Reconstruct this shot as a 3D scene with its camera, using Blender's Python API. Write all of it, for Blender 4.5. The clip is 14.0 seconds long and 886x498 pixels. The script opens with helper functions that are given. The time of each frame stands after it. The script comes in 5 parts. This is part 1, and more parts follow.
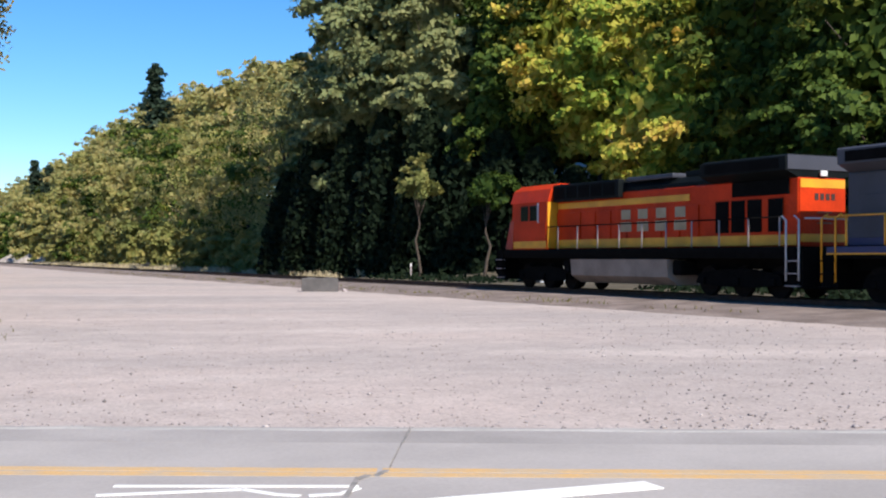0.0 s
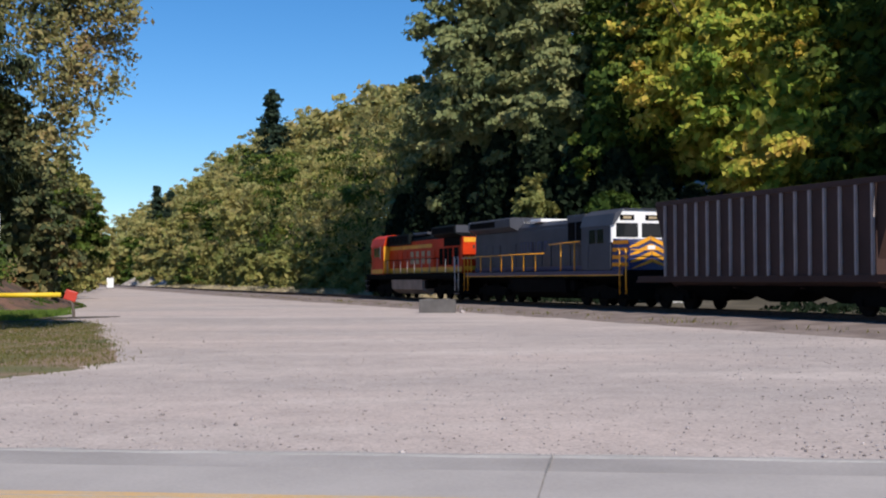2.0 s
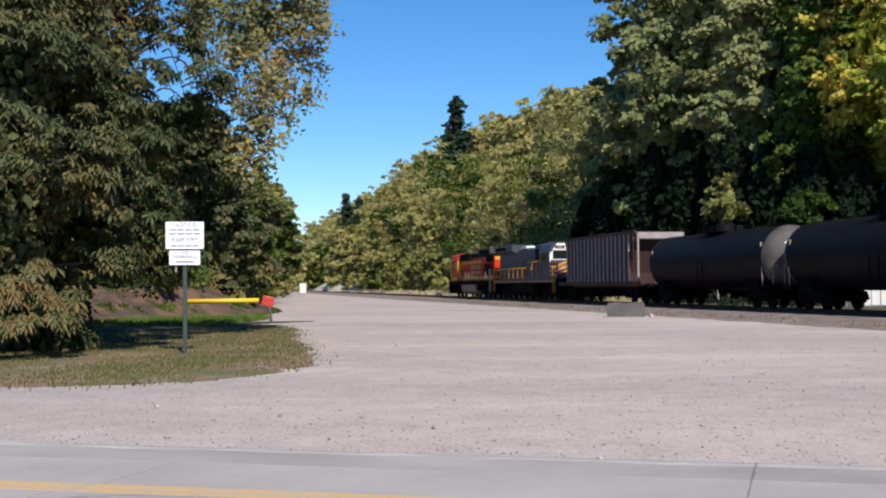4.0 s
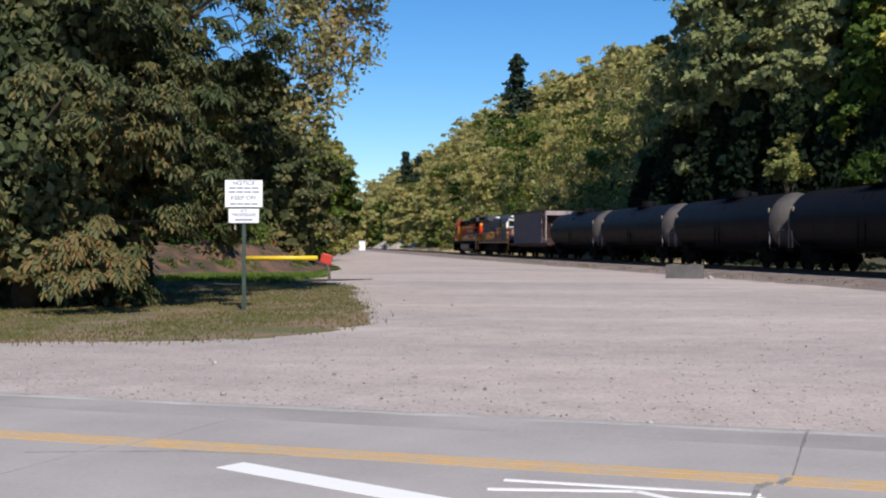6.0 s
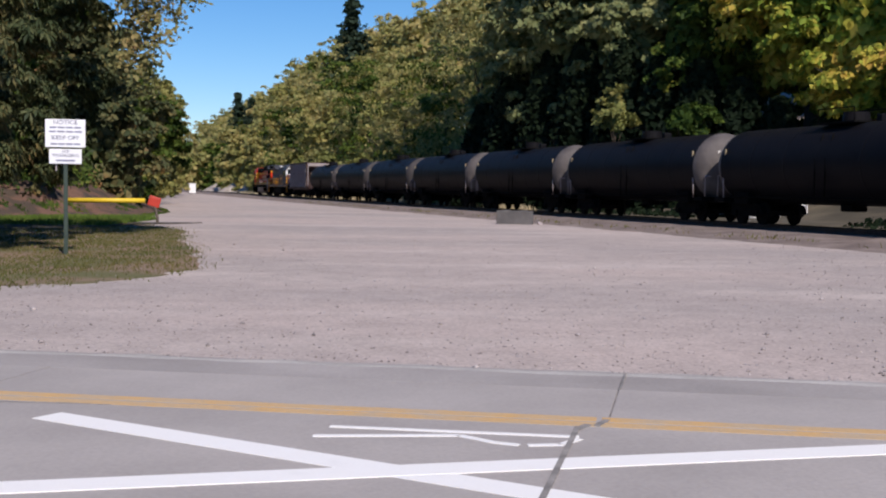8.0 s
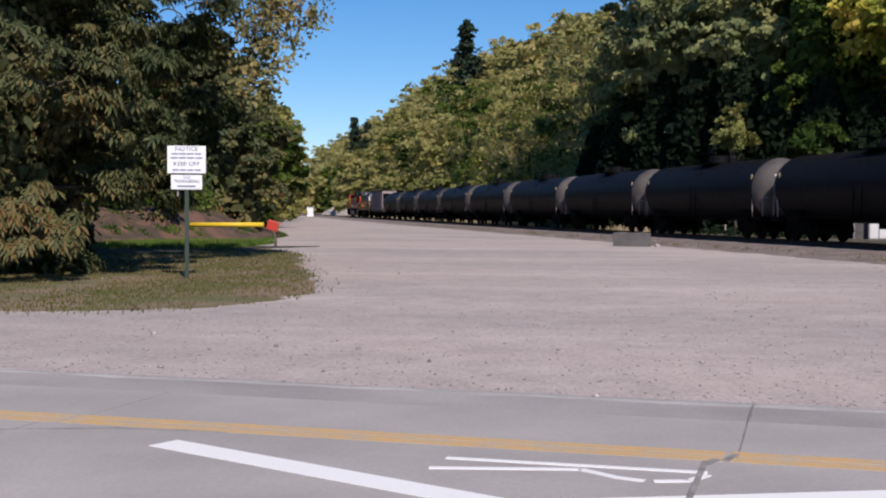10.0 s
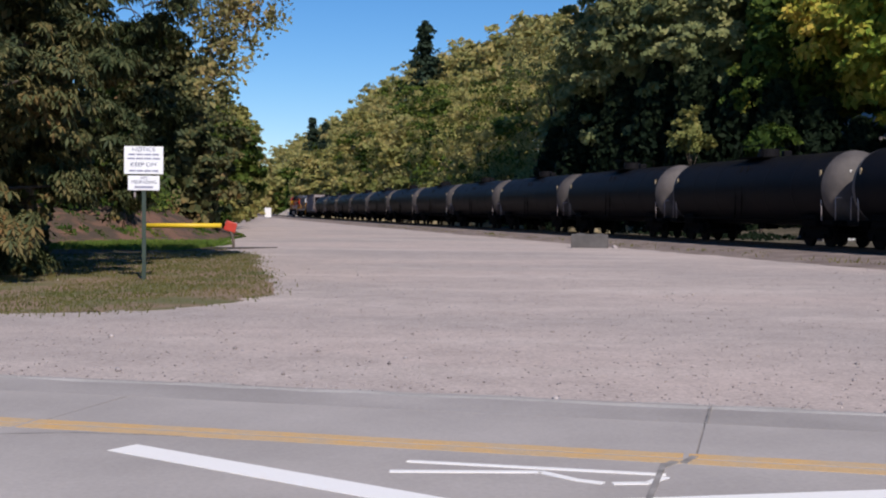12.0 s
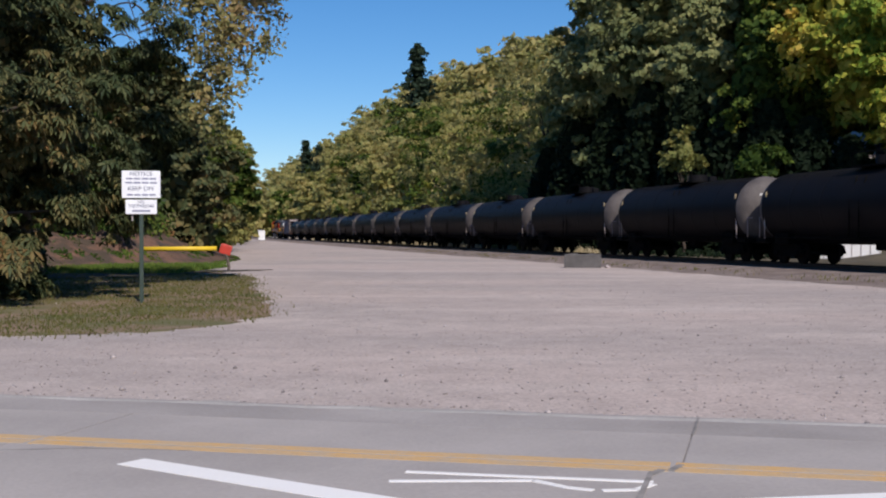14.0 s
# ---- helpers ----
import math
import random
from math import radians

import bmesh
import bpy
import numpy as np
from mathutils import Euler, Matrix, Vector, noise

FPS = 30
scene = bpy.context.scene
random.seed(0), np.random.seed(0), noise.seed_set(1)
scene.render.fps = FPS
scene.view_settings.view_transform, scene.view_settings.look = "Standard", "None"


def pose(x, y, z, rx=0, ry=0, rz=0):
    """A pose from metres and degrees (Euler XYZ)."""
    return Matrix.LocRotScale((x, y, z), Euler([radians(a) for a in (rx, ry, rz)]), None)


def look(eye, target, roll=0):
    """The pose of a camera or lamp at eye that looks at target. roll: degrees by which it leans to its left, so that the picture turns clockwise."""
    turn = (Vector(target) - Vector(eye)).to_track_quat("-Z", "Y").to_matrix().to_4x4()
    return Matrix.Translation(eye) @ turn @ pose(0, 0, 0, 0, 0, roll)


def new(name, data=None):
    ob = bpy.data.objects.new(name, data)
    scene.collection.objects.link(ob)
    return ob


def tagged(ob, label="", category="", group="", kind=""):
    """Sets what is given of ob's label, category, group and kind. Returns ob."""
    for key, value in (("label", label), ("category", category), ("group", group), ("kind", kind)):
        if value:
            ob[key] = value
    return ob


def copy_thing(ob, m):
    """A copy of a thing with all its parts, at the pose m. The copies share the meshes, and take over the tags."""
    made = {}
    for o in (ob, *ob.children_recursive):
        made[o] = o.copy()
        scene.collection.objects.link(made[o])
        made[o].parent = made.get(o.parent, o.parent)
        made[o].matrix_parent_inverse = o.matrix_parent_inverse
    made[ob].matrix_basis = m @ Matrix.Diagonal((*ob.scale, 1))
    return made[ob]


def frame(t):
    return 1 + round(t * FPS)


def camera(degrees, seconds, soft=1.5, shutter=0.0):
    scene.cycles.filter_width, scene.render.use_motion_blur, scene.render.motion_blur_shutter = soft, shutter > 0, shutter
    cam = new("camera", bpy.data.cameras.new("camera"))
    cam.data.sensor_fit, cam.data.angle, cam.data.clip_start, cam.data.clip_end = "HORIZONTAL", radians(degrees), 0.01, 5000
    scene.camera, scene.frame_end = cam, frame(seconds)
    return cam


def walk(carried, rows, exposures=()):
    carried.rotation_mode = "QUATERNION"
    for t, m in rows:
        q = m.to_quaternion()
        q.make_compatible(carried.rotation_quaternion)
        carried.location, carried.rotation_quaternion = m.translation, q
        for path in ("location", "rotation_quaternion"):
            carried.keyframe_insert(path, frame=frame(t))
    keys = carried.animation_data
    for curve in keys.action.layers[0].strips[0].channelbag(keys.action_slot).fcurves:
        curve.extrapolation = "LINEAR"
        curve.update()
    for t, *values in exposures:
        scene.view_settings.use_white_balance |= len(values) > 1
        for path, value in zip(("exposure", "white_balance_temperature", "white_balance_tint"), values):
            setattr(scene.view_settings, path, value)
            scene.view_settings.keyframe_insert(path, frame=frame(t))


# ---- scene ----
cam = camera(40.94, 14.0, soft=2.1)
PATH = [
    (0, pose(0.161, -0.421, 1.667, 90.483, -0.185, -10.880)),
    (0.5, pose(0.127, -0.282, 1.652, 90.059, 0.106, -8.633)),
    (1, pose(0.129, -0.189, 1.671, 90.204, 0.249, -7.565)),
    (1.5, pose(0.093, -0.016, 1.629, 90.738, 0.160, -6.495)),
    (2, pose(-0.021, 0.091, 1.645, 91.507, 0.138, -5.451)),
    (2.5, pose(-0.053, 0.126, 1.672, 91.923, 0.463, -3.939)),
    (3, pose(-0.064, 0.221, 1.683, 91.984, 0.691, -1.779)),
    (3.5, pose(-0.095, 0.158, 1.662, 91.886, 0.674, 0.815)),
    (4, pose(-0.129, 0.079, 1.657, 91.748, 0.532, 3.455)),
    (4.2, pose(-0.128, 0.079, 1.661, 91.644, 0.497, 4.535)),
    (5.25, pose(-0.070, 0.040, 1.680, 90.720, 0.200, 7.450)),
    (6.3, pose(-0.055, 0.045, 1.703, 89.273, -0.121, 5.003)),
    (6.5, pose(-0.055, 0.053, 1.707, 88.924, -0.114, 3.851)),
    (7, pose(-0.037, 0.068, 1.703, 88.106, -0.294, 0.853)),
    (7.5, pose(-0.013, 0.046, 1.706, 87.495, -0.663, -1.529)),
    (8, pose(-0.010, 0.066, 1.714, 87.122, -0.704, -1.689)),
    (8.5, pose(-0.004, 0.188, 1.716, 87.014, -0.503, 0.112)),
    (9, pose(-0.014, 0.256, 1.719, 87.301, -0.306, 2.100)),
    (9.2, pose(-0.010, 0.268, 1.722, 87.500, -0.270, 2.950)),
    (10.25, pose(-0.045, 0.330, 1.730, 88.230, -0.300, 3.850)),
    (11.5, pose(-0.074, 0.384, 1.739, 88.277, -0.424, 1.989)),
    (12, pose(-0.052, 0.289, 1.751, 88.202, -0.434, 1.827)),
    (12.5, pose(-0.034, 0.079, 1.735, 88.325, -0.298, 1.716)),
    (13, pose(-0.025, -0.052, 1.735, 88.567, -0.133, 1.730)),
    (13.5, pose(-0.026, -0.091, 1.736, 88.906, -0.069, 1.759)),
    (14, pose(-0.050, -0.089, 1.744, 89.236, 0.019, 1.517)),
]
walk(cam, PATH, exposures=[
    (0, 0.52, 6500, 11), (0.5, 0.16, 6500, 11), (1.0, 0.10, 6500, 12), (1.5, 0.06, 6500, 12), (3, 0.26, 6500, 11), (4.2, 0.25, 6500, 11),
    (6.5, 0.08, 6500, 12), (7.5, -0.03, 6500, 17), (9, -0.07, 6500, 17), (11.5, -0.08, 6500, 16), (14, -0.15, 6500, 15)])

# ---- world and sun ----
SUN_TO = Vector((0.28, -0.79, 0.72)).normalized()
world = bpy.data.worlds.new("sky")
scene.world = world
world.use_nodes = True
wn = world.node_tree.nodes
sky = wn.new("ShaderNodeTexSky")
sky.sky_type, sky.sun_disc = "NISHITA", False
sky.sun_elevation = math.asin(SUN_TO.z)
sky.sun_rotation = math.atan2(SUN_TO.x, SUN_TO.y)
sky.altitude, sky.air_density, sky.dust_density, sky.ozone_density = 800, 1.0, 0.0, 6.0
deep = wn.new("ShaderNodeHueSaturation")
deep.inputs["Saturation"].default_value = 1.22
world.node_tree.links.new(sky.outputs[0], deep.inputs["Color"])
world.node_tree.links.new(deep.outputs[0], wn["Background"].inputs[0])
wn["Background"].inputs[1].default_value = 0.112
sun = new("sun", bpy.data.lights.new("sun", "SUN"))
sun.data.energy, sun.data.angle, sun.data.color = 4.85, radians(0.53), (1.0, 0.93, 0.82)
sun.matrix_world = look((0, 0, 60), Vector((0, 0, 60)) - SUN_TO)


# ---- materials ----
def mat(name, colour, rough=0.6, metal=0.0, scale=3.0, amount=0.25, fine=40.0, bump=0.0, other=None, island=0.0, objrand=0.0, spread=(0.35, 0.7), spec=0.5):
    """Base colour broken up by a broad and a fine noise; island or objrand: brightness change from piece to piece."""
    m = bpy.data.materials.new(name)
    m.use_nodes = True
    n, l = m.node_tree.nodes, m.node_tree.links
    b = n["Principled BSDF"]
    b.inputs["Roughness"].default_value, b.inputs["Metallic"].default_value = rough, metal
    b.inputs["Specular IOR Level"].default_value = spec
    co = n.new("ShaderNodeTexCoord")
    broad, small = n.new("ShaderNodeTexNoise"), n.new("ShaderNodeTexNoise")
    broad.inputs["Scale"].default_value, broad.inputs["Detail"].default_value = scale, 5
    small.inputs["Scale"].default_value, small.inputs["Detail"].default_value = fine, 4
    ramp = n.new("ShaderNodeValToRGB")
    ramp.color_ramp.elements[0].position, ramp.color_ramp.elements[1].position = spread
    dark = other if other else tuple(c * (1 - amount) for c in colour)
    ramp.color_ramp.elements[0].color, ramp.color_ramp.elements[1].color = (*dark, 1), (*colour, 1)
    mix = n.new("ShaderNodeMix")
    mix.data_type, mix.blend_type = "RGBA", "MULTIPLY"
    mix.inputs[0].default_value = min(1.0, amount * 1.4)
    for q in (broad, small):
        l.new(co.outputs["Object"], q.inputs["Vector"])
    l.new(broad.outputs["Fac"], ramp.inputs[0])
    grey = n.new("ShaderNodeMapRange")
    grey.inputs[3].default_value, grey.inputs[4].default_value = 0.45, 1.45
    l.new(small.outputs["Fac"], grey.inputs[0])
    l.new(ramp.outputs[0], mix.inputs[6])
    l.new(grey.outputs[0], mix.inputs[7])
    out = mix.outputs[2]
    if island or objrand:
        src = n.new("ShaderNodeNewGeometry").outputs["Random Per Island"] if island else n.new("ShaderNodeObjectInfo").outputs["Random"]
        hsv, rg = n.new("ShaderNodeHueSaturation"), n.new("ShaderNodeMapRange")
        k = island or objrand
        rg.inputs[3].default_value, rg.inputs[4].default_value = 1 - k, 1 + k
        l.new(src, rg.inputs[0])
        l.new(rg.outputs[0], hsv.inputs["Value"])
        l.new(out, hsv.inputs["Color"])
        out = hsv.outputs[0]
    l.new(out, b.inputs["Base Color"])
    if bump:
        bp = n.new("ShaderNodeBump")
        bp.inputs["Strength"].default_value, bp.inputs["Distance"].default_value = bump, 0.03
        l.new(small.outputs["Fac"], bp.inputs["Height"])
        l.new(bp.outputs[0], b.inputs["Normal"])
    return m


def leaf_mat(name, tones, trans=0.22, gloss=0.10):
    """Leaves: each one takes its tone from a ramp, and lets some light through."""
    m = bpy.data.materials.new(name)
    m.use_nodes = True
    n, l = m.node_tree.nodes, m.node_tree.links
    b = n["Principled BSDF"]
    b.inputs["Roughness"].default_value = 0.6
    b.inputs["Specular IOR Level"].default_value = gloss
    geo, ramp = n.new("ShaderNodeNewGeometry"), n.new("ShaderNodeValToRGB")
    co, noi = n.new("ShaderNodeTexCoord"), n.new("ShaderNodeTexNoise")
    noi.inputs["Scale"].default_value, noi.inputs["Detail"].default_value = 0.22, 3
    l.new(co.outputs["Object"], noi.inputs["Vector"])
    mul, add = n.new("ShaderNodeMath"), n.new("ShaderNodeMath")
    mul.operation, mul.inputs[1].default_value = "MULTIPLY", 0.45
    add.operation = "MULTIPLY_ADD"
    add.inputs[1].default_value = 1.5
    sub = n.new("ShaderNodeMath")
    sub.operation, sub.inputs[1].default_value = "SUBTRACT", 0.48
    l.new(geo.outputs["Random Per Island"], mul.inputs[0])
    l.new(noi.outputs["Fac"], add.inputs[0])
    l.new(mul.outputs[0], add.inputs[2])
    l.new(add.outputs[0], sub.inputs[0])
    l.new(sub.outputs[0], ramp.inputs[0])
    els = ramp.color_ramp.elements
    while len(els) < len(tones):
        els.new(0.5)
    for i, c in enumerate(tones):
        els[i].position, els[i].color = i / (len(tones) - 1), (*c, 1)
    l.new(ramp.outputs[0], b.inputs["Base Color"])
    tr, mx = n.new("ShaderNodeBsdfTranslucent"), n.new("ShaderNodeMixShader")
    l.new(ramp.outputs[0], tr.inputs["Color"])
    mx.inputs[0].default_value = trans
    l.new(b.outputs[0], mx.inputs[1])
    l.new(tr.outputs[0], mx.inputs[2])
    l.new(mx.outputs[0], n["Material Output"].inputs["Surface"])
    return m


def gravel_mat(name, pink, grey, dusty):
    """Packed gravel: wide drifts of pinkish dust and coarser grey stone, hand-sized blotches, and single pebbles."""
    m = bpy.data.materials.new(name)
    m.use_nodes = True
    n, l = m.node_tree.nodes, m.node_tree.links
    b = n["Principled BSDF"]
    b.inputs["Roughness"].default_value, b.inputs["Specular IOR Level"].default_value = 0.95, 0.2
    co = n.new("ShaderNodeTexCoord")

    def cloud(scale, detail, low, high, stretch=(1, 1, 1)):
        mp, q, r = n.new("ShaderNodeMapping"), n.new("ShaderNodeTexNoise"), n.new("ShaderNodeMapRange")
        mp.inputs["Scale"].default_value = stretch
        q.inputs["Scale"].default_value, q.inputs["Detail"].default_value = scale, detail
        r.inputs[1].default_value, r.inputs[2].default_value = low, high
        l.new(co.outputs["Object"], mp.inputs["Vector"])
        l.new(mp.outputs[0], q.inputs["Vector"])
        l.new(q.outputs["Fac"], r.inputs[0])
        return r.outputs[0], q.outputs["Fac"]

    def blend(fac, a, c, how="MIX"):
        x = n.new("ShaderNodeMix")
        x.data_type, x.blend_type = "RGBA", how
        for slot, value in ((0, fac), (6, a), (7, c)):
            if isinstance(value, (int, float, tuple)):
                x.inputs[slot].default_value = value if not isinstance(value, tuple) else (*value, 1)
            else:
                l.new(value, x.inputs[slot])
        return x.outputs[2]

    drift, _ = cloud(0.07, 4, 0.36, 0.62, (1.0, 1.6, 1.0))
    track, _ = cloud(0.16, 3, 0.52, 0.70, (0.5, 1.8, 1.0))
    blotch, _ = cloud(1.3, 5, 0.25, 0.75)
    col = blend(drift, grey, pink)
    col = blend(track, col, dusty)
    shade = n.new("ShaderNodeMapRange")
    shade.inputs[3].default_value, shade.inputs[4].default_value = 0.88, 1.09
    l.new(blotch, shade.inputs[0])
    col = blend(1.0, col, shade.outputs[0], "MULTIPLY")
    cell = n.new("ShaderNodeTexVoronoi")
    cell.inputs["Scale"].default_value = 26.0
    l.new(co.outputs["Object"], cell.inputs["Vector"])
    pebble = n.new("ShaderNodeMapRange")
    pebble.inputs[3].default_value, pebble.inputs[4].default_value = 0.80, 1.15
    l.new(cell.outputs["Color"], pebble.inputs[0])
    col = blend(1.0, col, pebble.outputs[0], "MULTIPLY")
    l.new(col, b.inputs["Base Color"])
    bp = n.new("ShaderNodeBump")
    bp.inputs["Strength"].default_value, bp.inputs["Distance"].default_value = 0.18, 0.01
    l.new(cell.outputs["Distance"], bp.inputs["Height"])
    l.new(bp.outputs[0], b.inputs["Normal"])
    return m


M = {}
M["gravel"] = gravel_mat("gravel", (0.495, 0.412, 0.375), (0.395, 0.345, 0.322), (0.53, 0.458, 0.42))
M["stone"] = mat("loose_stone", (0.38, 0.335, 0.325), 0.9, 0, 5, 0.3, 60, 0.2, island=0.45)
M["concrete"] = mat("road_concrete", (0.45, 0.41, 0.385), 0.85, 0, 0.5, 0.22, 30, 0.15)
M["shoulder"] = mat("road_shoulder", (0.40, 0.365, 0.345), 0.9, 0, 0.6, 0.25, 24, 0.2)
M["joint"] = mat("joint_tar", (0.34, 0.315, 0.295), 0.85, 0, 6, 0.4, 40, 0.2)
M["white_line"] = mat("white_road_paint", (0.90, 0.88, 0.85), 0.6, 0, 4, 0.08, 50, 0.1, spread=(0.1, 0.4))
M["yellow_line"] = mat("worn_yellow_paint", (0.64, 0.39, 0.15), 0.75, 0, 3, 0.3, 40, 0.1, other=(0.52, 0.39, 0.25))
M["ballast"] = mat("ballast", (0.27, 0.215, 0.19), 0.95, 0, 0.8, 0.45, 9, 0.9, other=(0.16, 0.122, 0.105))
M["rail"] = mat("rusty_rail", (0.10, 0.055, 0.04), 0.6, 0.5, 4, 0.4, 40, 0.1)
M["tie"] = mat("creosoted_wood", (0.07, 0.055, 0.045), 0.85, 0, 3, 0.4, 30, 0.3, objrand=0.3)
M["block"] = mat("weathered_concrete", (0.12, 0.113, 0.112), 0.9, 0, 2, 0.3, 25, 0.3)
M["tank"] = mat("black_tank_paint", (0.0065, 0.0068, 0.009), 0.5, 0, 0.5, 0.4, 8, 0.03, other=(0.011, 0.010, 0.011), spec=0.045)
# Paler than the shell: sunlight on the tank ends is put into the colour.
M["head"] = mat("sunlit_tank_head", (0.095, 0.082, 0.078), 0.7, 0, 1.5, 0.4, 20, 0.05, objrand=0.25)
M["black"] = mat("dull_black_steel", (0.007, 0.007, 0.007), 0.8, 0, 3, 0.4, 30, 0.1, spec=0.03)
M["wheel"] = mat("wheel_steel", (0.014, 0.011, 0.010), 0.7, 0.0, 5, 0.4, 40, 0.05, spec=0.05)
M["orange"] = mat("orange_loco_paint", (0.62, 0.045, 0.007), 0.5, 0, 0.7, 0.35, 14, 0.02, spec=0.12)
M["yellow"] = mat("yellow_loco_paint", (0.75, 0.36, 0.02), 0.45, 0, 1.5, 0.25, 25, 0.02)
M["roofdark"] = mat("dark_green_roof_paint", (0.008, 0.011, 0.012), 0.6, 0, 1.0, 0.4, 20, 0.03, spec=0.06)
M["cream"] = mat("cream_lettering", (0.42, 0.33, 0.20), 0.5, 0, 2, 0.3, 30)
M["tan"] = mat("tan_fuel_tank", (0.34, 0.27, 0.22), 0.7, 0, 1.2, 0.35, 20, 0.05)
M["silver"] = mat("silver_paint", (0.058, 0.062, 0.080), 0.55, 0.0, 0.8, 0.25, 20, 0.02, spec=0.3)
M["lsilver"] = mat("pale_silver_paint", (0.52, 0.53, 0.55), 0.45, 0.05, 0.8, 0.2, 20, 0.02)
M["navy"] = mat("dark_blue_paint", (0.014, 0.022, 0.10), 0.4, 0, 1, 0.2, 20)
M["white"] = mat("white_paint", (0.80, 0.80, 0.80), 0.5, 0, 2, 0.12, 30)
M["amber"] = mat("amber_yellow_paint", (0.80, 0.36, 0.02), 0.45, 0, 2, 0.2, 30)
M["hopper"] = mat("brown_hopper_paint", (0.050, 0.022, 0.018), 0.8, 0, 0.7, 0.35, 12, 0.05)
# General pale tone; on the hopper ribs it stands in for sunlight.
M["rib"] = mat("pale_rib_tone", (0.36, 0.31, 0.31), 0.7, 0, 2, 0.25, 20)
M["rust"] = mat("rust_brown", (0.26, 0.13, 0.075), 0.8, 0, 2, 0.4, 20, 0.1)
M["glass"] = mat("cab_glass", (0.015, 0.018, 0.02), 0.08, 0, 1, 0.1, 5)
M["signwhite"] = mat("sign_white", (0.82, 0.83, 0.86), 0.45, 0, 3, 0.06, 30)
M["signtext"] = mat("sign_print", (0.20, 0.21, 0.32), 0.5, 0, 3, 0.1, 30)
M["letter"] = mat("sign_lettering", (0.05, 0.06, 0.15), 0.5, 0, 3, 0.1, 30)
M["greenpost"] = mat("green_post_paint", (0.035, 0.06, 0.045), 0.6, 0, 3, 0.3, 30)
M["gateyellow"] = mat("gate_yellow_paint", (0.82, 0.56, 0.03), 0.5, 0, 3, 0.15, 30)
M["gatered"] = mat("gate_red_paint", (0.55, 0.05, 0.03), 0.5, 0, 3, 0.2, 30)
M["post"] = mat("grey_wood_post", (0.14, 0.11, 0.09), 0.85, 0, 5, 0.3, 30, 0.2)
M["bark"] = mat("bark", (0.085, 0.065, 0.05), 0.95, 0, 2, 0.4, 14, 0.6)
M["palebark"] = mat("pale_bark", (0.22, 0.19, 0.16), 0.95, 0, 2, 0.4, 14, 0.5)
M["grass"] = mat("grass_soil", (0.125, 0.12, 0.045), 0.95, 0, 0.5, 0.4, 14, 0.5, other=(0.24, 0.165, 0.11), spread=(0.42, 0.6))
M["soil"] = mat("reddish_soil", (0.17, 0.09, 0.06), 0.95, 0, 1.1, 0.6, 7, 0.8, other=(0.07, 0.05, 0.035), spread=(0.42, 0.62))
M["blade"] = leaf_mat("grass_blade", [(0.085, 0.11, 0.028), (0.15, 0.145, 0.045), (0.25, 0.18, 0.085)], 0.35)
M["lush"] = leaf_mat("lush_grass_blade", [(0.07, 0.13, 0.025), (0.12, 0.19, 0.035), (0.20, 0.24, 0.06)], 0.3)
M["dry"] = leaf_mat("dry_grass", [(0.40, 0.33, 0.20), (0.52, 0.44, 0.29), (0.60, 0.52, 0.36)], 0.3)
M["leaf_cotton"] = leaf_mat("grey_green_leaf", [(0.08, 0.105, 0.046), (0.155, 0.185, 0.078), (0.25, 0.26, 0.108), (0.34, 0.315, 0.135)])
M["leaf_maple"] = leaf_mat("yellowing_leaf", [(0.08, 0.16, 0.025), (0.17, 0.25, 0.035), (0.33, 0.34, 0.05), (0.50, 0.40, 0.07), (0.50, 0.30, 0.07)])
M["leaf_green"] = leaf_mat("green_leaf", [(0.018, 0.04, 0.010), (0.042, 0.075, 0.015), (0.09, 0.13, 0.022), (0.20, 0.18, 0.03)])
M["leaf_chestnut"] = leaf_mat("rusting_leaf", [(0.016, 0.028, 0.012), (0.036, 0.052, 0.022), (0.078, 0.090, 0.038), (0.14, 0.115, 0.044), (0.19, 0.085, 0.032)], 0.08, 0.16)
M["leaf_olive"] = leaf_mat("olive_leaf", [(0.13, 0.16, 0.05), (0.22, 0.235, 0.075), (0.33, 0.30, 0.10), (0.42, 0.33, 0.12)], 0.3)
M["leaf_hang"] = leaf_mat("hanging_leaf", [(0.05, 0.065, 0.035), (0.11, 0.125, 0.055), (0.20, 0.19, 0.075), (0.30, 0.24, 0.10), (0.34, 0.21, 0.12)], 0.2)
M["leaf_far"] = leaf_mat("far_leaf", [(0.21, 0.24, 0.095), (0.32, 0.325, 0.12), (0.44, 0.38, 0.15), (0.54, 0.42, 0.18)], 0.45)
# Near-black tones put the wood's deep shade into the leaf colour.
M["shade_cedar"] = leaf_mat("painted_shade_spray", [(0.006, 0.012, 0.007), (0.012, 0.021, 0.011), (0.022, 0.032, 0.015)], 0.1, 0.04)
M["needle"] = leaf_mat("conifer_needle", [(0.02, 0.04, 0.025), (0.035, 0.055, 0.035), (0.05, 0.075, 0.045)], 0.15)


# ---- builders ----
def part(name, bm, material, parent=None, label=""):
    me = bpy.data.meshes.new(name)
    bm.to_mesh(me)
    bm.free()
    mats = material if isinstance(material, (list, tuple)) else [material]
    for q in mats:
        me.materials.append(q)
    ob = new(name, me)
    ob.parent = parent
    if label:
        ob["label"] = label
    return ob


def shared(name, me, parent, m):
    ob = new(name, me)
    ob.parent = parent
    ob.matrix_basis = m
    return ob


def base(name, m, label, category, group="", kind=""):
    e = new(name)
    e.matrix_basis = m
    return tagged(e, label, category, group, kind)


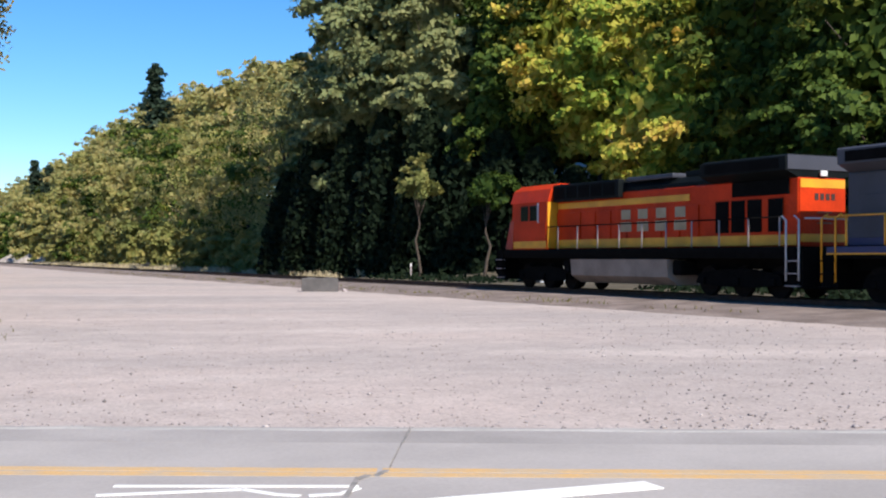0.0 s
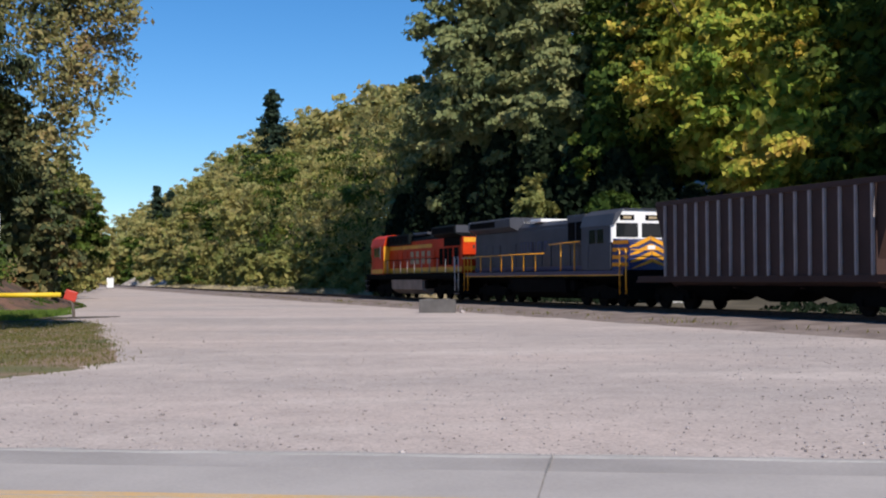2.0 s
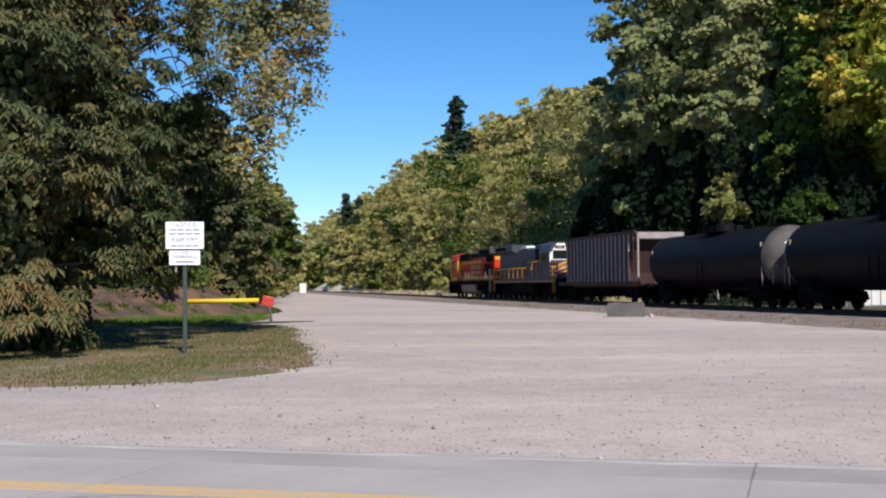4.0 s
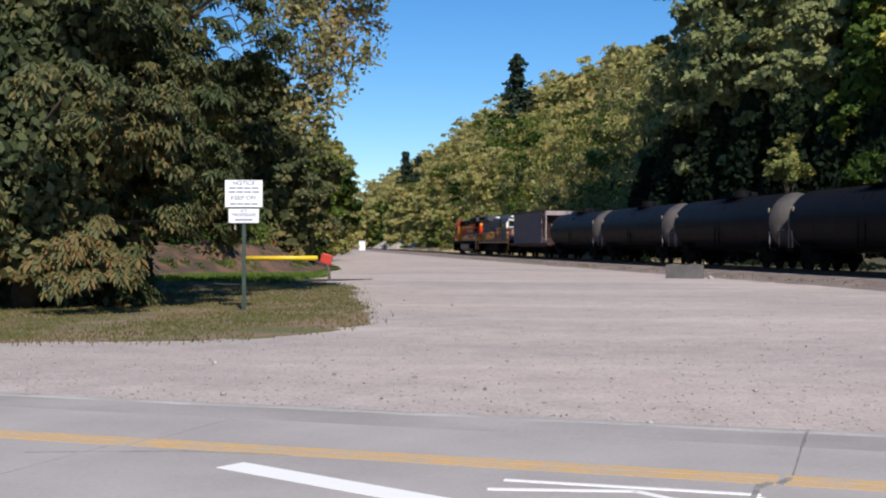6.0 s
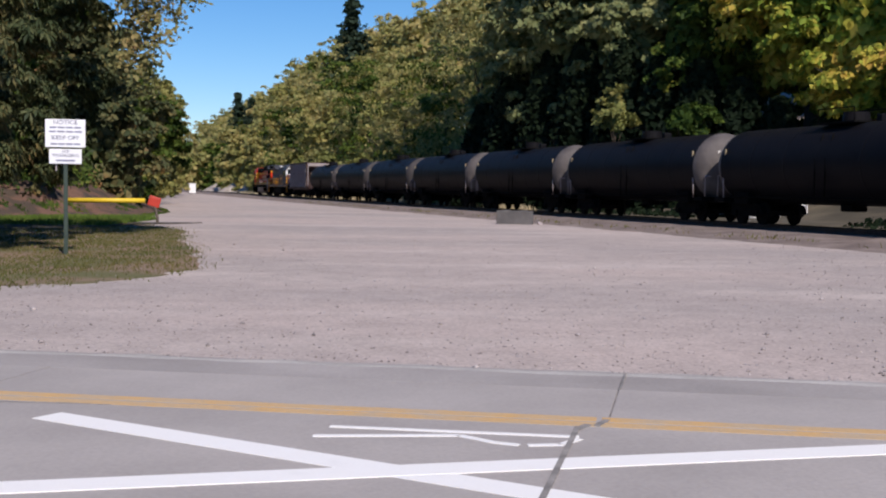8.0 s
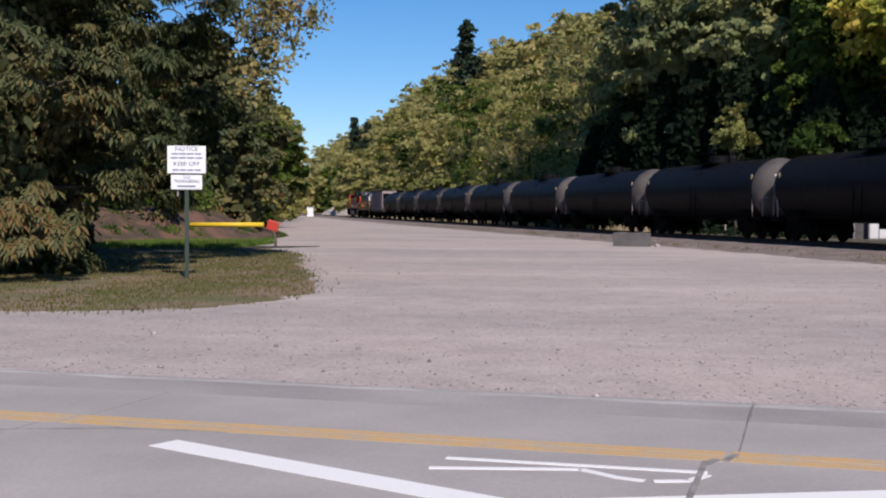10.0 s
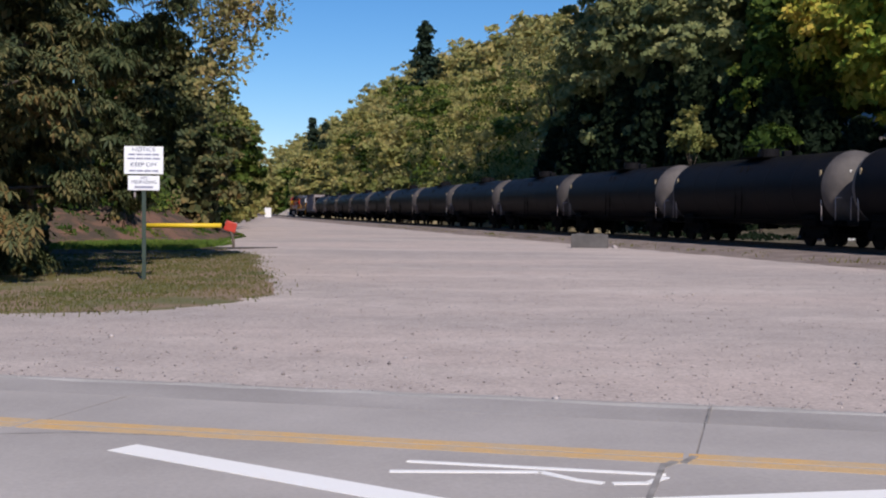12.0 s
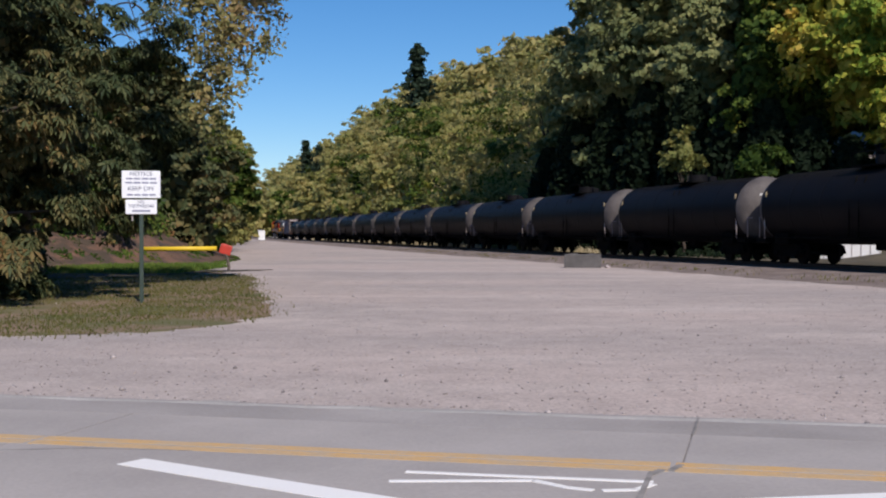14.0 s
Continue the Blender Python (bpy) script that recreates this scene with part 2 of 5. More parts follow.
def bx(bm, x0, x1, y0, y1, z0, z1, bevel=0.0, turn=None):
    r = bmesh.ops.create_cube(bm, size=1, matrix=Matrix.Translation(((x0 + x1) / 2, (y0 + y1) / 2, (z0 + z1) / 2)) @ Matrix.Diagonal((x1 - x0, y1 - y0, z1 - z0, 1)))
    if turn is not None:
        bmesh.ops.transform(bm, matrix=turn, verts=r["verts"])
    if bevel:
        es = {e for v in r["verts"] for e in v.link_edges}
        bmesh.ops.bevel(bm, geom=list(es), offset=bevel, segments=2, affect="EDGES", profile=0.6)
    return bm


def box(*a, **k):
    return bx(bmesh.new(), *a, **k)


def tube(bm, pts, radii, sides=8):
    """A tapered tube along points."""
    rings = []
    pts = [Vector(p) for p in pts]
    for i, p in enumerate(pts):
        d = (pts[min(i + 1, len(pts) - 1)] - pts[max(i - 1, 0)]).normalized()
        a = d.orthogonal().normalized() if i == 0 else (a - d * a.dot(d)).normalized()
        b = d.cross(a)
        rings.append([bm.verts.new(p + radii[i] * (math.cos(2 * math.pi * k / sides) * a + math.sin(2 * math.pi * k / sides) * b)) for k in range(sides)])
    for r0, r1 in zip(rings, rings[1:]):
        for k in range(sides):
            f = bm.faces.new((r0[k], r0[(k + 1) % sides], r1[(k + 1) % sides], r1[k]))
            f.smooth = True
    bm.faces.new(rings[0][::-1])
    bm.faces.new(rings[-1])
    return bm


def rod(pts, r=0.03, sides=6):
    return tube(bmesh.new(), pts, [r] * len(pts), sides)


def prism(bm, outline, x0, x1):
    """A solid with the (y, z) outline, from x0 to x1."""
    a = [bm.verts.new((x0, y, z)) for y, z in outline]
    b = [bm.verts.new((x1, y, z)) for y, z in outline]
    k = len(outline)
    bm.faces.new(a)
    bm.faces.new(b[::-1])
    for i in range(k):
        bm.faces.new((a[i], b[i], b[(i + 1) % k], a[(i + 1) % k]))
    bmesh.ops.recalc_face_normals(bm, faces=bm.faces)
    return bm


def sheet(bm, pts, z0, z1):
    """A slab over a ground outline."""
    lo = [bm.verts.new((x, y, z0)) for x, y in pts]
    hi = [bm.verts.new((x, y, z1)) for x, y in pts]
    bm.faces.new(hi)
    for i in range(len(pts)):
        j = (i + 1) % len(pts)
        bm.faces.new((lo[i], lo[j], hi[j], hi[i]))
    bmesh.ops.recalc_face_normals(bm, faces=bm.faces)
    return bm


def mesh_from(name, verts, faces, material):
    """A mesh from number arrays; faces all have the same number of corners."""
    me = bpy.data.meshes.new(name)
    n, k = faces.shape
    me.vertices.add(len(verts))
    me.vertices.foreach_set("co", verts.astype(np.float32).ravel())
    me.loops.add(n * k)
    me.loops.foreach_set("vertex_index", faces.astype(np.int32).ravel())
    me.polygons.add(n)
    me.polygons.foreach_set("loop_start", np.arange(0, n * k, k, dtype=np.int32))
    me.update(calc_edges=True)
    me.validate()
    me.materials.append(material)
    return me


def leaves(rng, centres, normals, size, droop=0.25):
    """Leaf-sprig shapes: bent kites of two triangles each, set at the centres, facing roughly along the normals."""
    n = len(centres)
    nrm = normals + rng.normal(0, 0.55, (n, 3))
    nrm /= np.linalg.norm(nrm, axis=1, keepdims=True) + 1e-9
    t = rng.normal(0, 1, (n, 3)) + np.array((0, 0, -0.6))
    t -= nrm * (t * nrm).sum(1, keepdims=True)
    t /= np.linalg.norm(t, axis=1, keepdims=True) + 1e-9
    s = np.cross(nrm, t)
    L = (size * rng.uniform(0.6, 1.35, n))[:, None]
    W = L * rng.uniform(0.45, 0.8, n)[:, None]
    v = np.empty((n, 4, 3))
    v[:, 0] = centres - t * L * 0.5
    v[:, 1] = centres + s * W * 0.5 - nrm * L * droop * 0.3
    v[:, 2] = centres + t * L * 0.5 - nrm * L * droop
    v[:, 3] = centres - s * W * 0.5 - nrm * L * droop * 0.3
    f = np.arange(n * 4).reshape(n, 4)
    return v.reshape(-1, 3), np.concatenate([f[:, [0, 1, 2]], f[:, [0, 2, 3]]])


def crown_points(rng, h0, h1, rad, clumps, per, clump_r, profile, inner=0.15, lean=(0, 0), bough=5):
    """Boughs set over the crown's envelope with gaps between, tufts on each bough, leaves on each tuft's upper and outer shell."""
    C, N, tufts = [], [], []
    for _ in range(max(8, int(clumps * 1.25) // bough)):
        u = rng.uniform(0.0, 1.0)
        r = rad * profile(u) * (rng.uniform(0.70, 1.0) if rng.random() > inner else rng.uniform(0.2, 0.6))
        a = rng.uniform(0, 2 * math.pi)
        c0 = np.array((r * math.cos(a) + lean[0] * u, r * math.sin(a) + lean[1] * u, h0 + (h1 - h0) * u))
        out = np.array((math.cos(a), math.sin(a), 0.45 + 0.9 * (u - 0.3)))
        out /= np.linalg.norm(out)
        b_r = clump_r * rng.uniform(0.9, 1.9)
        tufts.append(c0)
        for _ in range(int(bough * rng.uniform(0.6, 1.5)) + 1):
            d0 = rng.normal(0, 1, 3) + out * 0.8
            d0 /= np.linalg.norm(d0)
            c = c0 + d0 * b_r * np.array((1.0, 1.0, 0.55))
            c[2] = max(c[2], h0 * 0.8)
            k = int(per * rng.uniform(0.5, 1.5))
            cr = clump_r * rng.uniform(0.4, 0.95)
            d = rng.normal(0, 1, (k, 3)) + out * 0.7 + np.array((0, 0, 0.3))
            d /= np.linalg.norm(d, axis=1, keepdims=True)
            p = c + d * cr * rng.uniform(0.3, 1.05, k)[:, None] * np.array((1.0, 1.0, 0.5))
            p[:, 2] = np.maximum(p[:, 2], 0.05)
            C.append(p)
            N.append(d * 0.5 + out * 0.7 + np.array((0, 0, 0.4)))
    return np.concatenate(C), np.concatenate(N), tufts


def with_fill(rng, C, N, h0, h1, rad, profile, leaf, share, lean=(0, 0)):
    """Adds the crown's shaded inner foliage: larger sprays deep inside the envelope."""
    n = int(len(C) * share)
    u, a, w = rng.random(n), rng.uniform(0, 2 * math.pi, n), np.sqrt(rng.random(n)) * 0.74
    r = rad * np.array([profile(q) for q in u]) * w
    P = np.stack([r * np.cos(a) + lean[0] * u, r * np.sin(a) + lean[1] * u, h0 + (h1 - h0) * 0.94 * u], -1)
    D = np.stack([np.cos(a), np.sin(a), 0.2 + 0 * a], -1)
    return np.concatenate([C, P]), np.concatenate([N, D]), np.concatenate([np.full(len(C), leaf), np.full(n, leaf * 1.6)])


ROUND = lambda u: max(0.12, math.sin(math.pi * min(1, 0.14 + 0.86 * u)) ** 0.6)
TALL = lambda u: max(0.10, (0.62 + 1.3 * u) if u < 0.3 else 1.01 - 0.75 * ((u - 0.3) / 0.7) ** 2.0)
CONE = lambda u: max(0.10, (1 - 0.97 * u) ** 0.55 * min(1.0, 0.75 + u))
SKIRT = lambda u: max(0.12, math.sqrt(max(0.0, 1 - (0.95 * u) ** 2)))


def palmate(rng, centres, normals, size):
    """Hand-shaped leaves: six drooping leaflets round each centre, each a kite folded over its tip."""
    n, k = len(centres), 6
    up = normals + rng.normal(0, 0.35, (n, 3)) + np.array((0, 0, 0.5))
    up /= np.linalg.norm(up, axis=1, keepdims=True) + 1e-9
    a = rng.normal(0, 1, (n, 3))
    a -= up * (a * up).sum(1, keepdims=True)
    a /= np.linalg.norm(a, axis=1, keepdims=True) + 1e-9
    b = np.cross(up, a)
    L = size * rng.uniform(0.65, 1.25, n)
    v = np.empty((n, k, 4, 3))
    for j in range(k):
        ang = 2 * math.pi * (j + 0.3) / (k + 0.6) + rng.normal(0, 0.12, n)
        d = np.cos(ang)[:, None] * a + np.sin(ang)[:, None] * b
        side = np.cross(up, d)
        l = (L * (1.0 - 0.35 * abs(j - 2.5) / 2.5))[:, None]
        drop = np.array((0, 0, -1.0)) * l * rng.uniform(0.35, 0.8, n)[:, None]
        v[:, j, 0] = centres + d * l * 0.05
        v[:, j, 1] = centres + d * l * 0.62 + side * l * 0.19 + drop * 0.35
        v[:, j, 2] = centres + d * l * 0.95 + drop
        v[:, j, 3] = centres + d * l * 0.62 - side * l * 0.19 + drop * 0.35
    f = np.arange(n * k * 4).reshape(n * k, 4)
    return v.reshape(-1, 3), np.concatenate([f[:, [0, 1, 2]], f[:, [0, 2, 3]]])


def chestnut(label, x, y, height, rad, low, seed, boughs, per, size, profile, trunk_r, z=0.0):
    """A horse chestnut: heavy boughs of drooping hand-shaped leaves with dark hollows between them."""
    rng = np.random.default_rng(seed)
    e = base("chestnut_tree", pose(x, y, z), label, "tree", "trees")
    C, N, tufts = crown_points(rng, low, height, rad, boughs * 8, per, 0.72, profile, inner=0.1, bough=10)
    v, f = palmate(rng, C, N, size)
    n = int(len(C) * 1.5)
    u, a, w = rng.random(n), rng.uniform(0, 2 * math.pi, n), np.sqrt(rng.random(n)) * 0.66
    r = rad * np.array([profile(q) for q in u]) * w
    P = np.stack([r * np.cos(a), r * np.sin(a), low + 0.6 + (height - low - 0.6) * 0.93 * u], -1)
    v2, f2 = leaves(rng, P, np.stack([np.cos(a), np.sin(a), 0.2 + 0 * a], -1), size * 1.1)
    crown = new("crown", mesh_from("crown", np.concatenate([v, v2]), np.concatenate([f, f2 + len(v)]), M["leaf_chestnut"]))
    crown.parent = e
    bm = bmesh.new()
    tube(bm, [(0, 0, -0.3), (0.1, 0, height * 0.4), (0, 0.1, height * 0.9)], [trunk_r * 1.2, trunk_r * 0.8, trunk_r * 0.2], 9)
    for c in tufts[::3]:
        t = Vector(c)
        root = Vector((0, 0, max(1.0, t.z * 0.7)))
        tube(bm, [root, root.lerp(t, 0.5) + Vector((0, 0, 0.25)), t], [trunk_r * 0.35, trunk_r * 0.2, trunk_r * 0.06], 6)
    part("trunk", bm, M["bark"], e)
    return e


def tree(name, label, x, y, height, rad, low, material, seed, clumps, per, leaf, clump_r, profile=TALL, z=0.0, bark=None, trunk_r=0.35, lean=(0, 0), group="trees", limbs=14, fill=0.34):
    rng = np.random.default_rng(seed)
    e = base(name, pose(x, y, z), label, "tree", group)
    C, N, tufts = crown_points(rng, low, height, rad, clumps, per, clump_r, profile, lean=lean)
    C, N, size = with_fill(rng, C, N, low, height, rad, profile, leaf, fill, lean)
    v, f = leaves(rng, C, N, size)
    crown = new("crown", mesh_from("crown", v, f, material))
    crown.parent = e
    bm = bmesh.new()
    k = 7
    stem = [Vector((lean[0] * (i / k) + rng.normal(0, 0.12) * (i > 0), lean[1] * (i / k) + rng.normal(0, 0.12) * (i > 0), -0.3 + height * 0.9 * i / k)) for i in range(k + 1)]
    tube(bm, stem, [trunk_r * (1.25 - i / k * 1.15) for i in range(k + 1)], 9)
    for i in range(min(limbs, len(tufts))):
        t = Vector(tufts[i * len(tufts) // limbs])
        s = min(max((t.z * 0.72) / (height * 0.9), 0.08), 0.95) * k
        a = stem[int(s)].lerp(stem[min(int(s) + 1, k)], s - int(s))
        mid = a.lerp(t, 0.5) + Vector((0, 0, 0.06 * (t - a).length))
        tube(bm, [a, mid, t], [trunk_r * 0.34, trunk_r * 0.2, trunk_r * 0.06], 6)
    part("trunk", bm, bark or M["bark"], e)
    return e


# ---- the line of the track ----
def heading(s):
    return radians(-15.0) + 2e-4 * (min(s, 0.0) if s < 0 else (s - s * s / 400 if s < 200 else 100.0))


TRACK = {0: (7.42, 79.74)}
for q in range(0, 700):
    a, p = heading(q), TRACK[q]
    TRACK[q + 1] = (p[0] + math.sin(a), p[1] + math.cos(a))
for q in range(0, -600, -1):
    a, p = heading(q - 0.5), TRACK[q]
    TRACK[q - 1] = (p[0] - math.sin(a), p[1] - math.cos(a))


def on_track(s, side=0.0, z=0.0):
    """The place s metres along the track, side metres to its right."""
    i = int(math.floor(s))
    a, b, w = TRACK[i], TRACK[i + 1], s - math.floor(s)
    h = heading(s)
    return Vector((a[0] + (b[0] - a[0]) * w + math.cos(h) * side, a[1] + (b[1] - a[1]) * w - math.sin(h) * side, z))


RAIL_Z = 0.40
T0, TD = Vector((7.42, 79.74)), Vector((math.sin(radians(-14.6)), math.cos(radians(-14.6))))


def hill(x, y):
    """Height of the ground: level lot, a wooded slope to the right of the track."""
    p = Vector((x, y)) - T0
    side = p.x * TD.y - p.y * TD.x
    up = min(max((side - 12) / 70, 0), 1)
    lo = min(max((-side - 75) / 120, 0), 1)
    return 20 * up * up * (3 - 2 * up) + 4 * lo * lo * (3 - 2 * lo)


# ---- ground, road ----
gx = np.unique(np.concatenate([np.linspace(-900, -120, 27), np.linspace(-120, 120, 61), np.linspace(120, 900, 27)]))
gy = np.unique(np.concatenate([np.linspace(-400, -40, 10), np.linspace(-40, 260, 61), np.linspace(260, 2500, 40)]))
verts = np.array([(x, y, hill(x, y)) for y in gy for x in gx])
nx = len(gx)
quads = np.array([(j * nx + i, j * nx + i + 1, (j + 1) * nx + i + 1, (j + 1) * nx + i) for j in range(len(gy) - 1) for i in range(nx - 1)])
ground = tagged(new("ground", mesh_from("ground", verts, quads, M["gravel"])), "pinkish-grey packed gravel lot running to the horizon", "ground", kind="structure")

RU, RN = Vector((0.9799, -0.1994)), Vector((0.1994, 0.9799))


def on_road(u, v):
    p = RU * u + RN * v
    return (p.x, p.y)


def strip(u0, v0, u1, v1, width, z0, z1):
    """A painted or cut strip on the road between two places."""
    a, b = Vector(on_road(u0, v0)), Vector(on_road(u1, v1))
    n = (b - a).normalized().orthogonal() * width / 2
    return sheet(bmesh.new(), [a + n, b + n, b - n, a - n], z0, z1)


road = base("road", pose(0, 0, 0), "grey concrete two-lane road with worn double yellow centre line", "road", kind="structure")
cuts = [-60, -45, -30, -19.6, -9.8, -5.6, -0.35, 4.2, 8.8, 18, 30, 45, 60]
for v0, v1, skew, shift in ((5.2, 8.62, 0.12, -0.26), (8.63, 10.30, 0.05, 0.06)):
    lane = [q + shift for q in cuts]
    for a, b in zip(lane, lane[1:]):
        part("slab", sheet(bmesh.new(), [on_road(a + 0.008, v0), on_road(b - 0.008, v0), on_road(b - 0.008 + skew, v1), on_road(a + 0.008 + skew, v1)], -0.05, 0.012), M["concrete"], road)
part("shoulder", sheet(bmesh.new(), [on_road(-60, 10.33), on_road(60, 10.33), on_road(60, 11.3), on_road(-60, 11.3)], -0.05, 0.008), M["shoulder"], road)
part("joint_filler", sheet(bmesh.new(), [on_road(-60, 5.2), on_road(60, 5.2), on_road(60, 11.25), on_road(-60, 11.25)], -0.05, 0.004), M["joint"], road)
rj = random.Random(4)
bm = bmesh.new()
prev = None
for i in range(241):
    u = -60 + i * 0.5
    line = [(11.02 + rj.uniform(-0.05, 0.05), 0.004), (11.16 + rj.uniform(-0.04, 0.04), 0.013), (11.40 + rj.uniform(-0.10, 0.10), -0.004)]
    line = [bm.verts.new((*on_road(u, v), z)) for v, z in line]
    if prev:
        for k in range(2):
            bm.faces.new((prev[k], line[k], line[k + 1], prev[k + 1]))
    prev = line
bmesh.ops.recalc_face_normals(bm, faces=bm.faces)
part("gravel_edge", bm, mat("pale_dust", (0.52, 0.49, 0.46), 0.95, 0, 1.0, 0.3, 20, 0.3), road)
for v in (8.72, 8.92):
    for a, b in zip(cuts, cuts[1:]):
        part("yellow_line", strip(a + 0.02, v, b - 0.02, v, 0.16, 0.008, 0.0145), M["yellow_line"], road)
for a in ((-4.36, 8.12, 1.70, 5.75), (-4.40, 5.76, 1.70, 8.36)):
    part("crossing_mark", strip(*a, 0.27, 0.008, 0.0165 if a[1] > 7 else 0.0185), M["white_line"], road, "white painted arm of a crossing mark")
for a in ((-2.23, 8.21, -0.46, 8.25), (-2.26, 7.87, -1.28, 8.11), (-1.28, 8.11, -1.02, 7.94), (-1.02, 7.94, -0.84, 7.89), (-0.78, 7.90, -0.56, 7.97), (-0.56, 7.97, -0.46, 8.18)):
    part("letter_stroke", strip(*a, 0.065, 0.008, 0.0165), M["white_line"], road, "white stroke of a painted letter R")
for a, w in (((-0.20, 11.2, -0.23, 10.3), 0.02), ((-0.29, 8.9, -0.36, 8.66), 0.05), ((-0.49, 8.6, -0.61, 5.3), 0.04), ((-0.42, 8.68, -0.49, 8.50), 0.06)):
    part("tar_patch", strip(*a, w, 0.008, 0.0195 + 0.02 * w), M["joint"], road)
for a in ((-6.2, 8.1, -5.0, 8.55), (-5.0, 8.55, -4.1, 8.66), (4.6, 8.2, 5.3, 9.9), (5.3, 9.9, 5.9, 11.1)):
    part("crack", strip(*a, 0.045, 0.008, 0.0138), M["joint"], road)

# loose stones over the lot
rng = np.random.default_rng(11)
n = 12500
uu, vv = rng.uniform(-16, 18, n), 11.3 + 32 * rng.random(n) ** 1.7
cx = uu * RU.x * (0.7 + vv / 30) + vv * RN.x
cy = uu * RU.y + vv * RN.y
sz = rng.uniform(0.005, 0.017, n) * (1.0 + 0.5 * (uu > 2)) + (rng.random(n) > 0.985) * rng.uniform(0.005, 0.03, n)
oct_v = np.array([(1, 0, 0), (0, 1, 0), (-1, 0, 0), (0, -1, 0), (0, 0, 0.8), (0, 0, -0.6)], float)
oct_f = np.array([(0, 1, 4), (1, 2, 4), (2, 3, 4), (3, 0, 4), (1, 0, 5), (2, 1, 5), (3, 2, 5), (0, 3, 5)])
v = oct_v[None] * sz[:, None, None] * rng.uniform(0.6, 1.4, (n, 6, 1)) + np.stack([cx, cy, sz * 0.3], -1)[:, None]
f = (oct_f[None] + (np.arange(n) * 6)[:, None, None]).reshape(-1, 3)
tagged(new("loose_stones", mesh_from("loose_stones", v.reshape(-1, 3), f, M["stone"])), "loose grey stones scattered over the gravel lot", "stones", kind="stuff")

# ---- track ----
track = base("track", pose(0, 0, 0), "single railway track on a low ballast bed", "railway track", kind="structure")
bm = bmesh.new()
prof = ((-6.6, -0.25), (-5.6, 0.0), (-4.4, 0.09), (-2.3, 0.20), (-1.5, 0.235), (1.5, 0.235), (2.1, 0.20), (3.6, 0.02), (4.3, -0.25))
prev = None
rb = random.Random(8)
for s in list(range(-300, -60, 12)) + list(range(-60, 120, 1)) + list(range(120, 690, 12)):
    row = [bm.verts.new(on_track(s, d + rb.uniform(-0.12, 0.12), z + rb.uniform(-0.03, 0.03) * (abs(d) > 1.6))) for d, z in prof]
    if prev:
        for i in range(len(prof) - 1):
            bm.faces.new((prev[i], row[i], row[i + 1], prev[i + 1]))
    prev = row
bmesh.ops.recalc_face_normals(bm, faces=bm.faces)
part("ballast_bed", bm, M["ballast"], track, "brownish crushed-stone ballast bank")
for side in (-0.7525, 0.7525):
    bm = bmesh.new()
    sec = ((-0.075, 0.235), (-0.075, 0.26), (-0.012, 0.28), (-0.012, 0.36), (-0.036, 0.37), (-0.036, RAIL_Z), (0.036, RAIL_Z), (0.036, 0.37), (0.012, 0.36), (0.012, 0.28), (0.075, 0.26), (0.075, 0.235))
    prev = None
    for s in range(-300, 690, 6):
        row = [bm.verts.new(on_track(s, side + d, z)) for d, z in sec]
        if prev:
            for i in range(len(sec)):
                j = (i + 1) % len(sec)
                bm.faces.new((prev[i], row[i], row[j], prev[j]))
        prev = row
    bmesh.ops.recalc_face_normals(bm, faces=bm.faces)
    part("rail", bm, M["rail"], track, "rusty steel rail")
tie_me = part("tie", box(-0.11, 0.11, -1.3, 1.3, 0.06, 0.25, bevel=0.01), M["tie"], track)
tie_me.matrix_basis = Matrix.Translation(on_track(-60)) @ pose(0, 0, 0, 0, 0, 90 - math.degrees(heading(-60)))
for i in range(1, 280):
    s = -60 + i * 0.56
    shared("tie", tie_me.data, track, Matrix.Translation(on_track(s)) @ pose(0, 0, 0, 0, 0, 90 - math.degrees(heading(s))))


# ---- rolling stock ----
def disc(bm, x, y, z, r, w, sides=20):
    bmesh.ops.create_cone(bm, cap_ends=True, segments=sides, radius1=r, radius2=r, depth=w, matrix=Matrix.Translation((x, y, z)) @ Matrix.Rotation(math.pi / 2, 4, "X"))
    return bm


